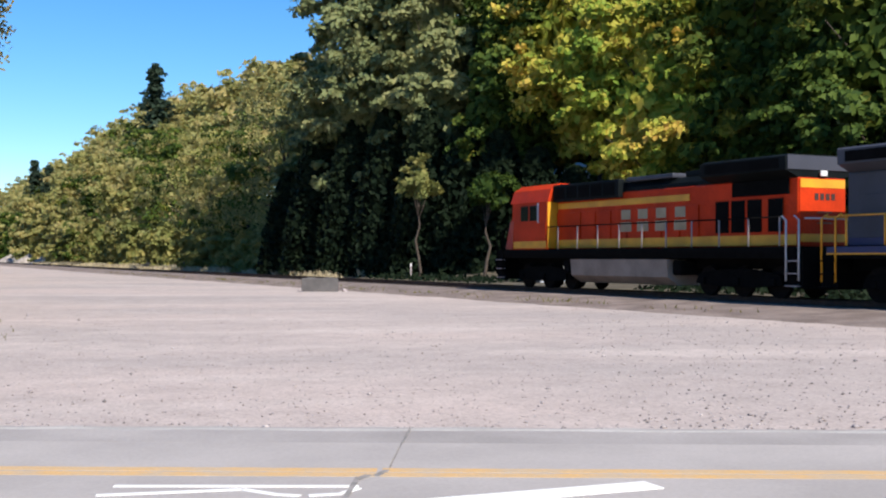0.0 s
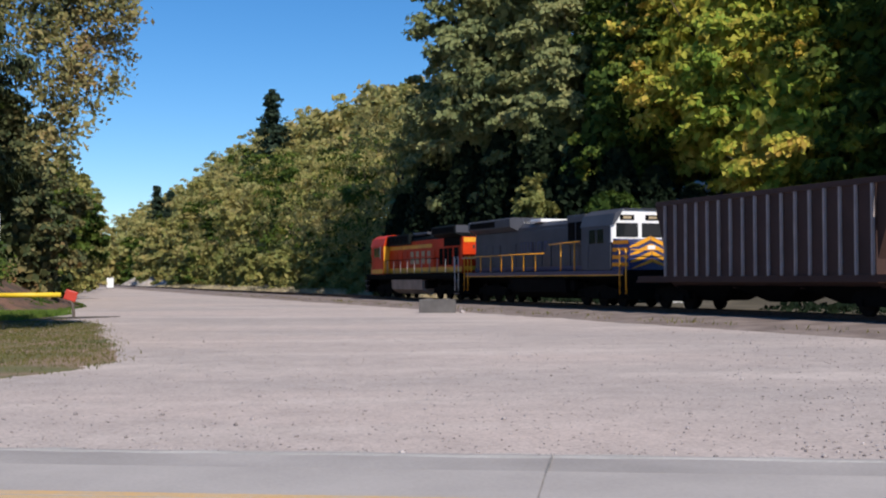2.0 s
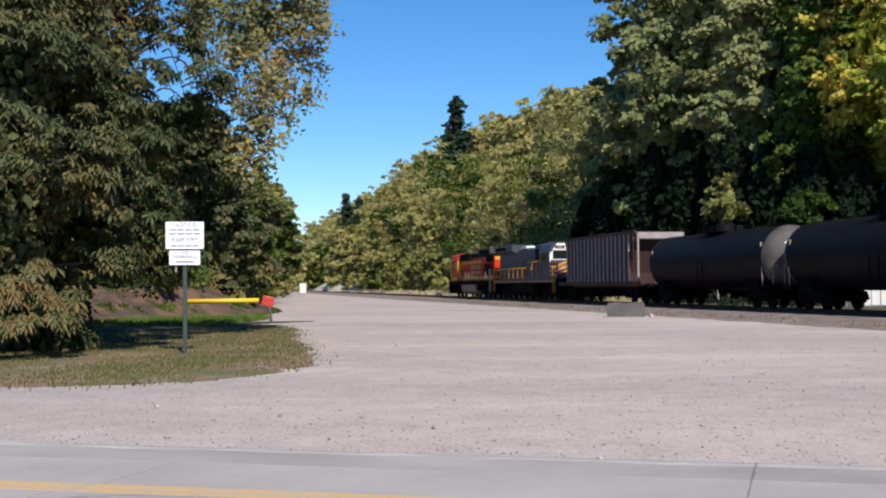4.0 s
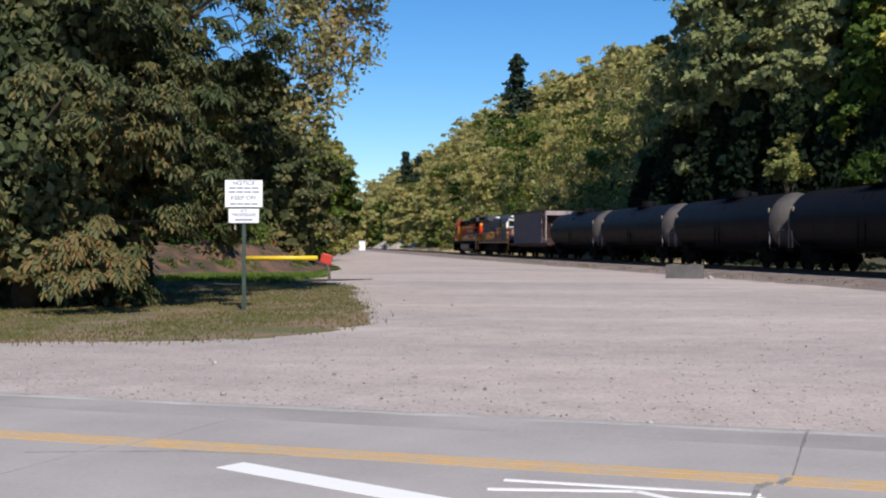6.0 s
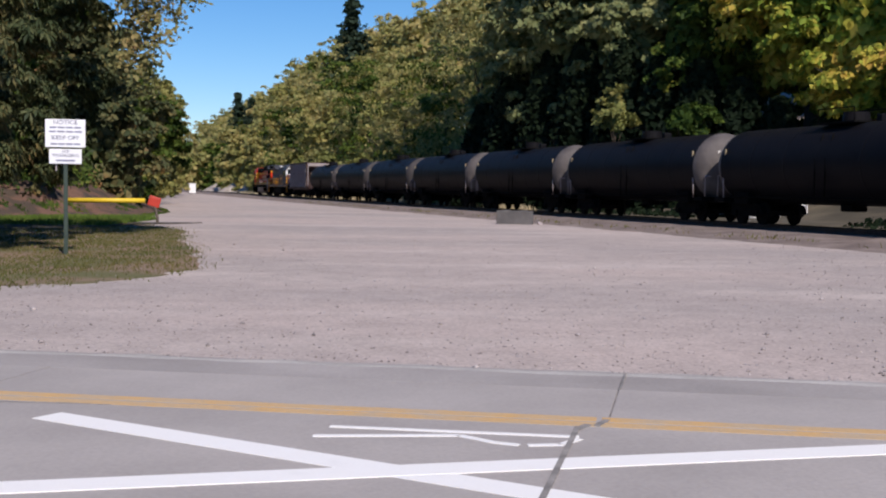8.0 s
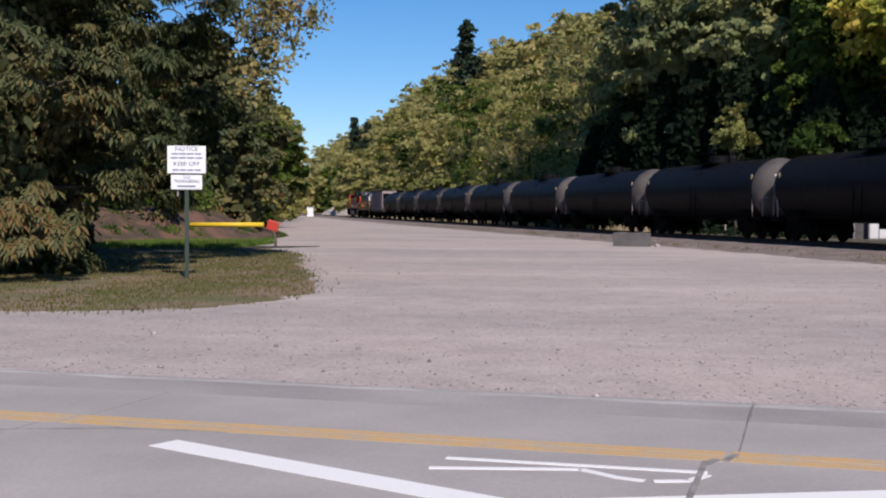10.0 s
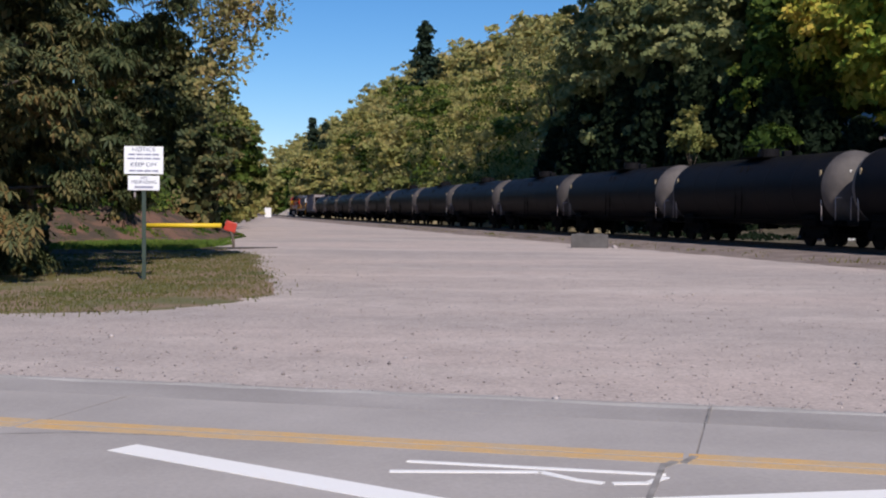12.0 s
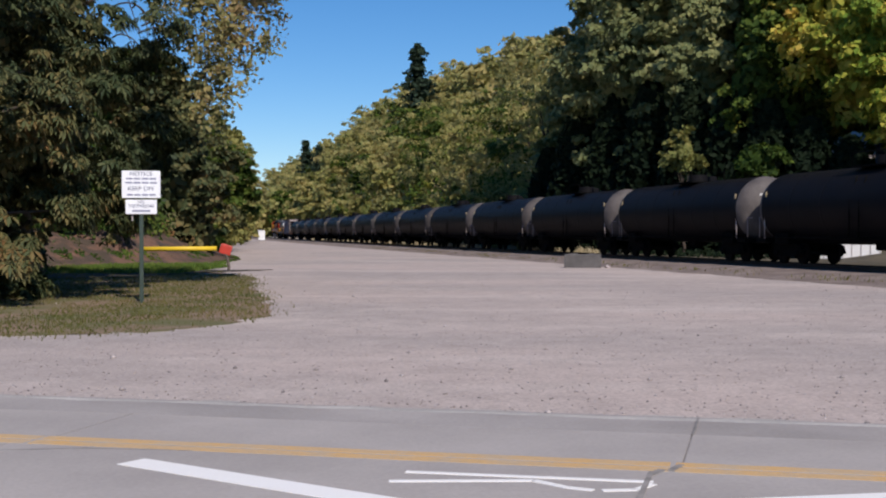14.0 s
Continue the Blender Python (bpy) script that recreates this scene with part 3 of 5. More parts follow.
def bogie(parent, x, axles, pitch, r):
    """A truck: side frames, bolster and its wheels."""
    half = pitch * (axles - 1) / 2
    bm = bmesh.new()
    for sy in (-1, 1):
        prism_out = ((x - half - 0.45, 0.45), (x - half - 0.3, 0.78), (x - half * 0.45, 0.95), (x + half * 0.45, 0.95), (x + half + 0.3, 0.78), (x + half + 0.45, 0.45), (x + half * 0.5, 0.33), (x - half * 0.5, 0.33))
        a = [bm.verts.new((px, sy * 0.93, pz)) for px, pz in prism_out]
        b = [bm.verts.new((px, sy * 1.08, pz)) for px, pz in prism_out]
        bm.faces.new(a)
        bm.faces.new(b[::-1])
        for i in range(len(a)):
            j = (i + 1) % len(a)
            bm.faces.new((a[i], b[i], b[j], a[j]))
        for k in range(axles):
            bx(bm, x - half + k * pitch - 0.14, x - half + k * pitch + 0.14, sy * 1.08 - 0.05, sy * 1.08 + 0.09, r - 0.13, r + 0.13, bevel=0.03)
    bx(bm, x - 0.28, x + 0.28, -0.95, 0.95, 0.55, 0.9, bevel=0.04)
    bmesh.ops.recalc_face_normals(bm, faces=bm.faces)
    t = part("truck", bm, M["black"], parent)
    wm = bmesh.new()
    for sy in (-1, 1):
        disc(wm, 0, sy * 0.76, 0, r, 0.13)
        disc(wm, 0, sy * 0.70, 0, r + 0.03, 0.03)
        disc(wm, 0, sy * 0.84, 0, r * 0.35, 0.06, 12)
    disc(wm, 0, 0, 0, 0.09, 1.6, 10)
    w = part("wheelset", wm, M["wheel"], t)
    w.matrix_basis = pose(x - half, 0, r)
    for k in range(1, axles):
        shared("wheelset", w.data, t, pose(x - half + k * pitch, 0, r))
    return t


def coupler(parent, x, sx):
    bm = box(min(x, x + sx * 0.55), max(x, x + sx * 0.55), -0.11, 0.11, 0.72, 0.98, bevel=0.03)
    bx(bm, x + sx * 0.55 - 0.1, x + sx * 0.55 + 0.12, -0.2, 0.2, 0.68, 1.02, bevel=0.05)
    part("coupler", bm, M["black"], parent)


def locomotive(kind):
    """A six-axle road locomotive, cab at +x; z from the rail."""
    red = kind == "orange"
    body = M["orange"] if red else M["silver"]
    railm = M["black"] if red else M["amber"]
    e = base("locomotive", pose(0, 0, 0), "orange and yellow diesel locomotive with dark roof and tan fuel tank" if red else "silver and blue diesel locomotive with white cab and amber-striped nose", "locomotive", "train locomotives")
    bm = box(-10.6, 10.6, -1.48, 1.48, 1.32, 1.66, bevel=0.03)
    bx(bm, -10.2, 10.2, -0.6, 0.6, 0.95, 1.34)
    part("underframe", bm, M["black"], e)
    for sy in (-1, 1):
        part("side_sill", box(-10.4, 10.3, sy * 1.50 - 0.02, sy * 1.50 + 0.02, 1.48, 1.68), M["black"] if red else M["navy"], e, "black side sill" if red else "dark blue side sill")
        if not red:
            part("sill_stripe", box(-10.4, 10.3, sy * 1.53 - 0.006, sy * 1.53 + 0.006, 1.44, 1.49), M["amber"], e)
    part("deck", box(-10.6, 10.6, -1.5, 1.5, 1.665, 1.70), M["black"], e)
    # long hood
    hood = part("long_hood", box(-10.0, 5.8, -1.02, 1.02, 1.705, 3.95, bevel=0.06), body, e)
    for k, xx in enumerate((-9.2, -8.1, -7.0, -4.6, -3.4, -2.2, -1.0, 0.2, 1.4, 2.6, 3.8, 4.7)):
        for sy in (-1, 1):
            d = part("hood_door", box(xx, xx + 1.06, sy * 1.045 - 0.018, sy * 1.045 + 0.018, 1.95, 3.25, bevel=0.012), body, hood)
    for sy in (-1, 1):
        if red:
            part("lower_band", box(-9.98, 5.75, sy * 1.075 - 0.01, sy * 1.075 + 0.01, 1.75, 2.10), M["yellow"], hood, "yellow stripe")
            part("upper_band", box(-4.0, 5.75, sy * 1.03 - 0.012, sy * 1.03 + 0.012, 3.42, 3.66), M["yellow"], hood, "yellow stripe")
            for k, xx in enumerate((-3.45, -2.2, -0.95, 0.25)):
                bm = box(xx - 0.42, xx + 0.36, sy * 1.072 - 0.006, sy * 1.072 + 0.006, 2.36, 2.74)
                bx(bm, xx - 0.36, xx + 0.30, sy * 1.072 - 0.006, sy * 1.072 + 0.006, 2.84, 3.22)
                part("emblem_shape", bm, M["cream"], hood, "plain cream shape of a painted name")
            for xx in (-9.3, -8.2, -7.3, -6.4):
                part("vent", box(xx, xx + 0.75, sy * 1.07 - 0.01, sy * 1.07 + 0.012, 2.2, 3.3), M["black"], hood, "black louvred vent")
        else:
            for k in range(8):
                xx = -2.6 + k * 0.46
                bm = bmesh.new()
                bx(bm, xx - 0.16, xx - 0.06, sy * 1.072 - 0.006, sy * 1.072 + 0.006, 2.75, 3.3)
                if k not in (1, 3, 6):
                    bx(bm, xx - 0.16, xx + 0.18, sy * 1.074 - 0.006, sy * 1.074 + 0.006, 3.18 if k % 2 else 2.75, 3.3 if k % 2 else 2.87)
                part("emblem_shape", bm, M["navy"], hood, "plain dark blue shape of a painted name")
            part("lower_band", box(-9.9, 5.7, sy * 1.07 - 0.01, sy * 1.07 + 0.01, 1.72, 1.95), M["navy"], hood, "dark blue stripe")
    part("hood_roof", prism(bmesh.new(), ((-0.98, 3.953), (-0.98, 4.10), (-0.72, 4.32), (0.72, 4.32), (0.98, 4.10), (0.98, 3.953)), -5.3, 5.75), M["roofdark"] if red else M["silver"], e)
    # radiator wings at the back
    part("radiator", prism(bmesh.new(), ((-0.98, 3.953), (-1.5, 4.18), (-1.52, 4.62), (-1.3, 4.70), (1.3, 4.70), (1.52, 4.62), (1.5, 4.18), (0.98, 3.953)), -9.95, -5.3 if red else -3.3), M["roofdark"] if red else M["silver"], e)
    part("radiator_end", box(-9.99, -9.955, -1.45, 1.45, 4.2, 4.66), M["silver"] if red else M["lsilver"], e, "pale grey end of the radiator")
    for sy in (-1, 1):
        part("radiator_grille", box(-9.6, -5.6, sy * 1.515 - 0.015, sy * 1.515 + 0.015, 4.24, 4.56), M["black"], e)
    bm = box(-4.4, -3.3, -0.7, 0.7, 4.325, 4.55, bevel=0.05)
    part("exhaust_housing", bm, M["roofdark"] if red else M["lsilver"], e)
    if red:
        for sy in (-1, 1):
            part("radiator_intake", box(-9.6, -6.6, sy * 1.06 - 0.02, sy * 1.06 + 0.025, 3.42, 3.94), M["black"], hood, "black radiator intake")
    part("roof_unit", box(-2.9 if red else -1.6, 0.3 if red else -0.2, -1.0, 1.0, 4.325, 4.50, bevel=0.05), M["silver"] if red else M["white"], e, "pale roof hatch")
    # the blower housing beside the cab
    part("equipment_cabinet", box(0.5 if red else 3.7, 5.8, -1.25, 1.25, 3.72 if red else 3.0, 4.46, bevel=0.05), M["roofdark"] if red else M["silver"], e)
    for sy in (-1, 1):
        for xx in ((0.8, 1.8, 2.8, 3.8, 4.8) if red else (3.85, 4.8)):
            part("grille", box(xx, xx + 0.8, sy * 1.262 - 0.012, sy * 1.262 + 0.012, 3.84 if red else 3.2, 4.34 if red else 4.1), M["black"], e)
    # cab
    cab = part("cab", prism(bmesh.new(), ((-1.5, 1.705), (-1.5, 3.75), (-1.32, 4.28), (-0.9, 4.52), (0.9, 4.52), (1.32, 4.28), (1.5, 3.75), (1.5, 1.705)), 5.9, 9.0), body if red else M["silver"], e)
    part("cab_roof", prism(bmesh.new(), ((-1.53, 3.76), (-1.34, 4.31), (-0.92, 4.56), (0.92, 4.56), (1.34, 4.31), (1.53, 3.76), (1.40, 3.78), (0.9, 4.525), (-0.9, 4.525), (-1.40, 3.78)), 5.8, 9.25), M["orange"] if red else M["silver"], cab, "orange cab roof" if red else "grey cab roof")
    for sy in (-1, 1):
        for x0, x1 in ((6.75, 7.45), (7.6, 8.3)):
            part("side_window", box(x0, x1, sy * 1.5 - 0.012, sy * 1.5 + 0.02, 2.95, 3.62, bevel=0.01), M["glass"], cab, "dark cab window")
        part("cab_door", box(6.0, 6.65, sy * 1.505 - 0.01, sy * 1.505 + 0.012, 1.8, 2.85), body, cab)
    if red:
        for sy in (-1, 1):
            part("cab_band", box(5.95, 8.98, sy * 1.512 - 0.012, sy * 1.512 + 0.008, 1.75, 2.06), M["yellow"], cab, "yellow stripe")
            part("window_frame", box(6.62, 6.72, sy * 1.51 - 0.01, sy * 1.51 + 0.03, 2.85, 3.72), M["lsilver"], cab, "pale window frame")
    part("cab_back", box(5.85, 5.895, -1.48, 1.48, 1.75, 3.75), M["yellow"] if red else M["silver"], cab, "bright yellow rear cab wall" if red else "")
    part("cab_front", prism(bmesh.new(), ((-1.5, 2.98), (-1.5, 3.75), (-1.32, 4.28), (-0.9, 4.5), (0.9, 4.5), (1.32, 4.28), (1.5, 3.75), (1.5, 2.98)), 9.005, 9.12), M["orange"] if red else M["white"], cab)
    for y0, y1 in ((-1.25, -0.10), (0.10, 1.25)):
        part("windscreen", box(9.10, 9.145, y0, y1, 3.22, 3.88, bevel=0.02), M["glass"], cab, "dark windscreen pane")
        part("number_board", box(9.10, 9.15, y0 + 0.2, y1 - 0.2, 4.02, 4.26), M["black"], cab, "black number board")
        part("number_bar", box(9.145, 9.157, y0 + 0.36, y1 - 0.36, 4.08, 4.20), M["cream"], cab)
    # nose
    bm = bmesh.new()
    a = [bm.verts.new(p) for p in ((9.125, -1.48, 1.705), (9.125, 1.48, 1.705), (9.125, 1.42, 3.15), (9.125, -1.42, 3.15))]
    b = [bm.verts.new(p) for p in ((10.35, -1.22, 1.705), (10.35, 1.22, 1.705), (10.15, 1.08, 2.95), (10.15, -1.08, 2.95))]
    bm.faces.new(a)
    bm.faces.new(b)
    for i in range(4):
        bm.faces.new((a[i], a[(i + 1) % 4], b[(i + 1) % 4], b[i]))
    bmesh.ops.recalc_face_normals(bm, faces=bm.faces)
    nose = part("nose", bm, body if red else M["navy"], e)
    if not red:
        for k in range(4):
            z = 1.86 + k * 0.34
            for sy in (-1, 1):
                bm = bmesh.new()
                x = 10.355 - 0.16 * (z - 1.7) + 0.012
                pts = ((x, sy * 0.02, z + 0.18), (x, sy * 1.12, z - 0.30), (x + 0.02, sy * 1.12, z - 0.12), (x, sy * 0.02, z + 0.36))
                fr = [bm.verts.new((px, py, max(pz, 1.72))) for px, py, pz in pts]
                bk = [bm.verts.new((px - 0.05, py, max(pz, 1.72))) for px, py, pz in pts]
                if len({(round(q.co.y, 3), round(q.co.z, 3)) for q in fr}) == 4:
                    bm.faces.new(fr)
                    bm.faces.new(bk[::-1])
                    for i in range(4):
                        bm.faces.new((fr[i], bk[i], bk[(i + 1) % 4], fr[(i + 1) % 4]))
                    bmesh.ops.recalc_face_normals(bm, faces=bm.faces)
                    part("nose_stripe", bm, M["amber"], nose, "amber warning stripe")
                else:
                    bm.free()
                if k < 4:
                    bm = bmesh.new()
                    s0, s1 = Vector((9.16, sy * (1.495 - 0.042 * (z - 1.7)), z)), Vector((10.30 - 0.16 * (z - 1.7), sy * (1.26 - 0.115 * (z - 1.7)), z))
                    bm.faces.new([bm.verts.new(q) for q in (s0, s1, s1 + Vector((0, 0, 0.17)), s0 + Vector((0, 0, 0.17)))])
                    r = bmesh.ops.solidify(bm, geom=bm.faces[:], thickness=0.02)
                    part("nose_stripe", bm, M["amber"], nose, "amber warning stripe")
    part("headlight", box(10.16, 10.24, -0.22, 0.22, 2.62, 2.82, bevel=0.03), M["white"], nose)
    # pilots, plow, steps
    for sx in (-1, 1):
        part("pilot", box(min(sx * 10.6, sx * 10.72), max(sx * 10.6, sx * 10.72), -1.45, 1.45, 0.35, 1.66, bevel=0.02), M["black"], e, "black steel pilot plate")
        coupler(e, sx * 10.72, sx)
        for sy in (-1, 1):
            stairs = part("step_well", box(min(sx * 10.0, sx * 10.58), max(sx * 10.0, sx * 10.58), sy * 1.42 - 0.03, sy * 1.42 + 0.03, 0.42, 1.5), M["black"], e)
            for z in (0.42, 0.82, 1.22):
                part("step", box(min(sx * 10.0, sx * 10.6), max(sx * 10.0, sx * 10.6), sy * 1.54 - 0.14, sy * 1.54 + 0.05, z, z + 0.04), M["rib"] if red else M["black"], stairs, "worn pale step")
            hm = (M["lsilver"] if sx < 0 else M["black"]) if red else M["amber"]
            for xx in (10.0, 10.62):
                part("grab_rail", rod([(sx * xx, sy * 1.53, 0.6), (sx * xx, sy * 1.53, 2.55), (sx * (xx - 0.25), sy * 1.5, 2.68)], 0.035), hm, e, "pale grab rail" if red else "amber grab rail")
        part("end_rail", rod([(sx * 10.66, -1.3, 2.6), (sx * 10.66, 1.3, 2.6)], 0.03), hm, e)
    # walkway handrails
    for sy in (-1, 1):
        xs = [-9.6 + k * 1.62 for k in range(10)]
        if not red:
            part("handrail", rod([(-9.8, sy * 1.46, 2.62), (1.2, sy * 1.46, 2.62)], 0.034), railm, e, "amber handrail")
            part("handrail", rod([(1.9, sy * 1.46, 3.05), (5.6, sy * 1.46, 3.12)], 0.034), railm, e, "amber handrail")
        else:
            part("handrail", rod([(-9.8, sy * 1.46, 2.66), (6.2, sy * 1.46, 2.66)], 0.026), railm, e)
        for xx in xs:
            up = 2.62 if xx < 1.3 else 3.08
            lo = 1.70 if xx < 1.3 else 2.3 - 0.6
            if red or abs(xx - 1.55) > 0.3:
                part("stanchion", rod([(xx, sy * 1.46, lo), (xx, sy * 1.46, up if not red else 2.66)], 0.03 if red else 0.036), M["rib"] if red else railm, e)
    # fuel tank and trucks
    tank = part("fuel_tank", prism(bmesh.new(), ((-1.42, 0.62), (-1.48, 1.28), (1.48, 1.28), (1.42, 0.62), (0.95, 0.32), (-0.95, 0.32)), -3.2, 3.9), M["tan"] if red else M["black"], e, "dusty tan fuel tank" if red else "black fuel tank")
    for xx in (-3.9, 4.2):
        part("air_reservoir", box(xx, xx + 0.55, -1.35, 1.35, 0.7, 1.25, bevel=0.1), M["black"], e)
    bogie(e, -6.9, 3, 1.95, 0.53)
    bogie(e, 6.9, 3, 1.95, 0.53)
    if red:
        part("end_panel", box(-10.04, -10.003, -0.98, 0.98, 1.85, 3.9, bevel=0.01), M["orange"], e, "sunlit orange hood end")
        part("end_band", box(-10.055, -10.042, -0.96, 0.96, 3.62, 3.9), M["yellow"], e, "yellow stripe")
        part("end_band", box(-10.055, -10.042, -0.96, 0.96, 1.86, 2.12), M["yellow"], e, "yellow stripe")
        for k in range(4):
            part("number_bar", box(-10.056, -10.043, -0.52 + k * 0.24, -0.36 + k * 0.24, 3.22, 3.44), M["hopper"], e)
        for z in (2.45, 2.8):
            part("rung", box(-10.09, -10.043, -0.35, 0.25, z, z + 0.05), M["rust"], e)
        part("class_light", box(-10.12, -10.04, -0.14, 0.14, 4.0, 4.18, bevel=0.03), M["white"], e)
    return e


def hopper_car():
    e = base("hopper_car", pose(0, 0, 0), "dark brown ribbed hopper car with ribs painted pale as sunlit", "hopper car")
    body = part("body", prism(bmesh.new(), ((-1.52, 1.35), (-1.52, 4.45), (-1.45, 4.55), (1.45, 4.55), (1.52, 4.45), (1.52, 1.35), (1.0, 0.9), (-1.0, 0.9)), -6.2, 5.6), M["hopper"], e)
    for sx, x0 in ((-1, -6.2), (1, 5.6)):
        bm = bmesh.new()
        a = [(x0, 1.9), (x0, 4.5), (x0 + sx * 0.9, 4.5)]
        lo = [bm.verts.new((x, -1.45, z)) for x, z in a]
        hi = [bm.verts.new((x, 1.45, z)) for x, z in a]
        bm.faces.new(lo)
        bm.faces.new(hi[::-1])
        for i in range(3):
            bm.faces.new((lo[i], hi[i], hi[(i + 1) % 3], lo[(i + 1) % 3]))
        bmesh.ops.recalc_face_normals(bm, faces=bm.faces)
        part("slope_sheet", bm, M["hopper"], e)
    for sy in (-1, 1):
        part("top_chord", box(-7.2, 6.2, sy * 1.55 - 0.06, sy * 1.55 + 0.06, 4.36, 4.56, bevel=0.015), M["hopper"], e)
        part("side_sill", box(-7.7, 7.7, sy * 1.5 - 0.07, sy * 1.5 + 0.07, 1.15, 1.40, bevel=0.015), M["hopper"], e)
        for k in range(17):
            x = -6.15 + k * 0.73
            # The sunlit look of the rib edges is painted in by the pale tone.
            part("rib", box(x, x + 0.07, sy * 1.57 - 0.055, sy * 1.57 + 0.055, 1.38, 4.36), M["rib"], e, "pale vertical rib, sunlight painted into its colour")
        for xx in (-7.5,):
            part("corner_post", box(xx, xx + 0.12, sy * 1.48 - 0.05, sy * 1.48 + 0.05, 1.3, 4.4), M["rib"], e)
        lad = part("ladder_stile", box(-6.95, -6.88, sy * 1.56 - 0.03, sy * 1.56 + 0.03, 1.2, 4.3), M["rust"], e)
        for k in range(8):
            part("rung", box(-7.45, -6.9, sy * 1.58 - 0.015, sy * 1.58 + 0.015, 1.45 + k * 0.36, 1.48 + k * 0.36), M["rust"], lad)
    part("end_sheet", box(-7.5, -7.38, -1.5, 1.5, 4.02, 4.42, bevel=0.03), M["rib"], e, "pale dusty end of the car")
    part("end_platform", box(-8.0, -6.2, -1.45, 1.45, 1.12, 1.22), M["rust"], e)
    part("brake_stand", box(-7.7, -7.5, -0.9, -0.5, 1.22, 2.5, bevel=0.03), M["rust"], e)
    part("end_platform", box(5.6, 8.0, -1.45, 1.45, 1.12, 1.22), M["hopper"], e)
    for k in range(3):
        x = -4.1 + k * 3.8
        bm = bmesh.new()
        top = [bm.verts.new(p) for p in ((x - 1.9, -1.2, 1.0), (x + 1.9, -1.2, 1.0), (x + 1.9, 1.2, 1.0), (x - 1.9, 1.2, 1.0))]
        bot = [bm.verts.new(p) for p in ((x - 0.5, -0.6, 0.4), (x + 0.5, -0.6, 0.4), (x + 0.5, 0.6, 0.4), (x - 0.5, 0.6, 0.4))]
        bm.faces.new(bot[::-1])
        for i in range(4):
            bm.faces.new((top[i], top[(i + 1) % 4], bot[(i + 1) % 4], bot[i]))
        part("discharge_chute", bm, M["black"], e)
    part("centre_sill", box(-8.0, 8.0, -0.3, 0.3, 0.75, 1.12), M["black"], e)
    for sx in (-1, 1):
        coupler(e, sx * 7.7, sx)
        bogie(e, sx * 5.9, 2, 1.75, 0.46)
    return e


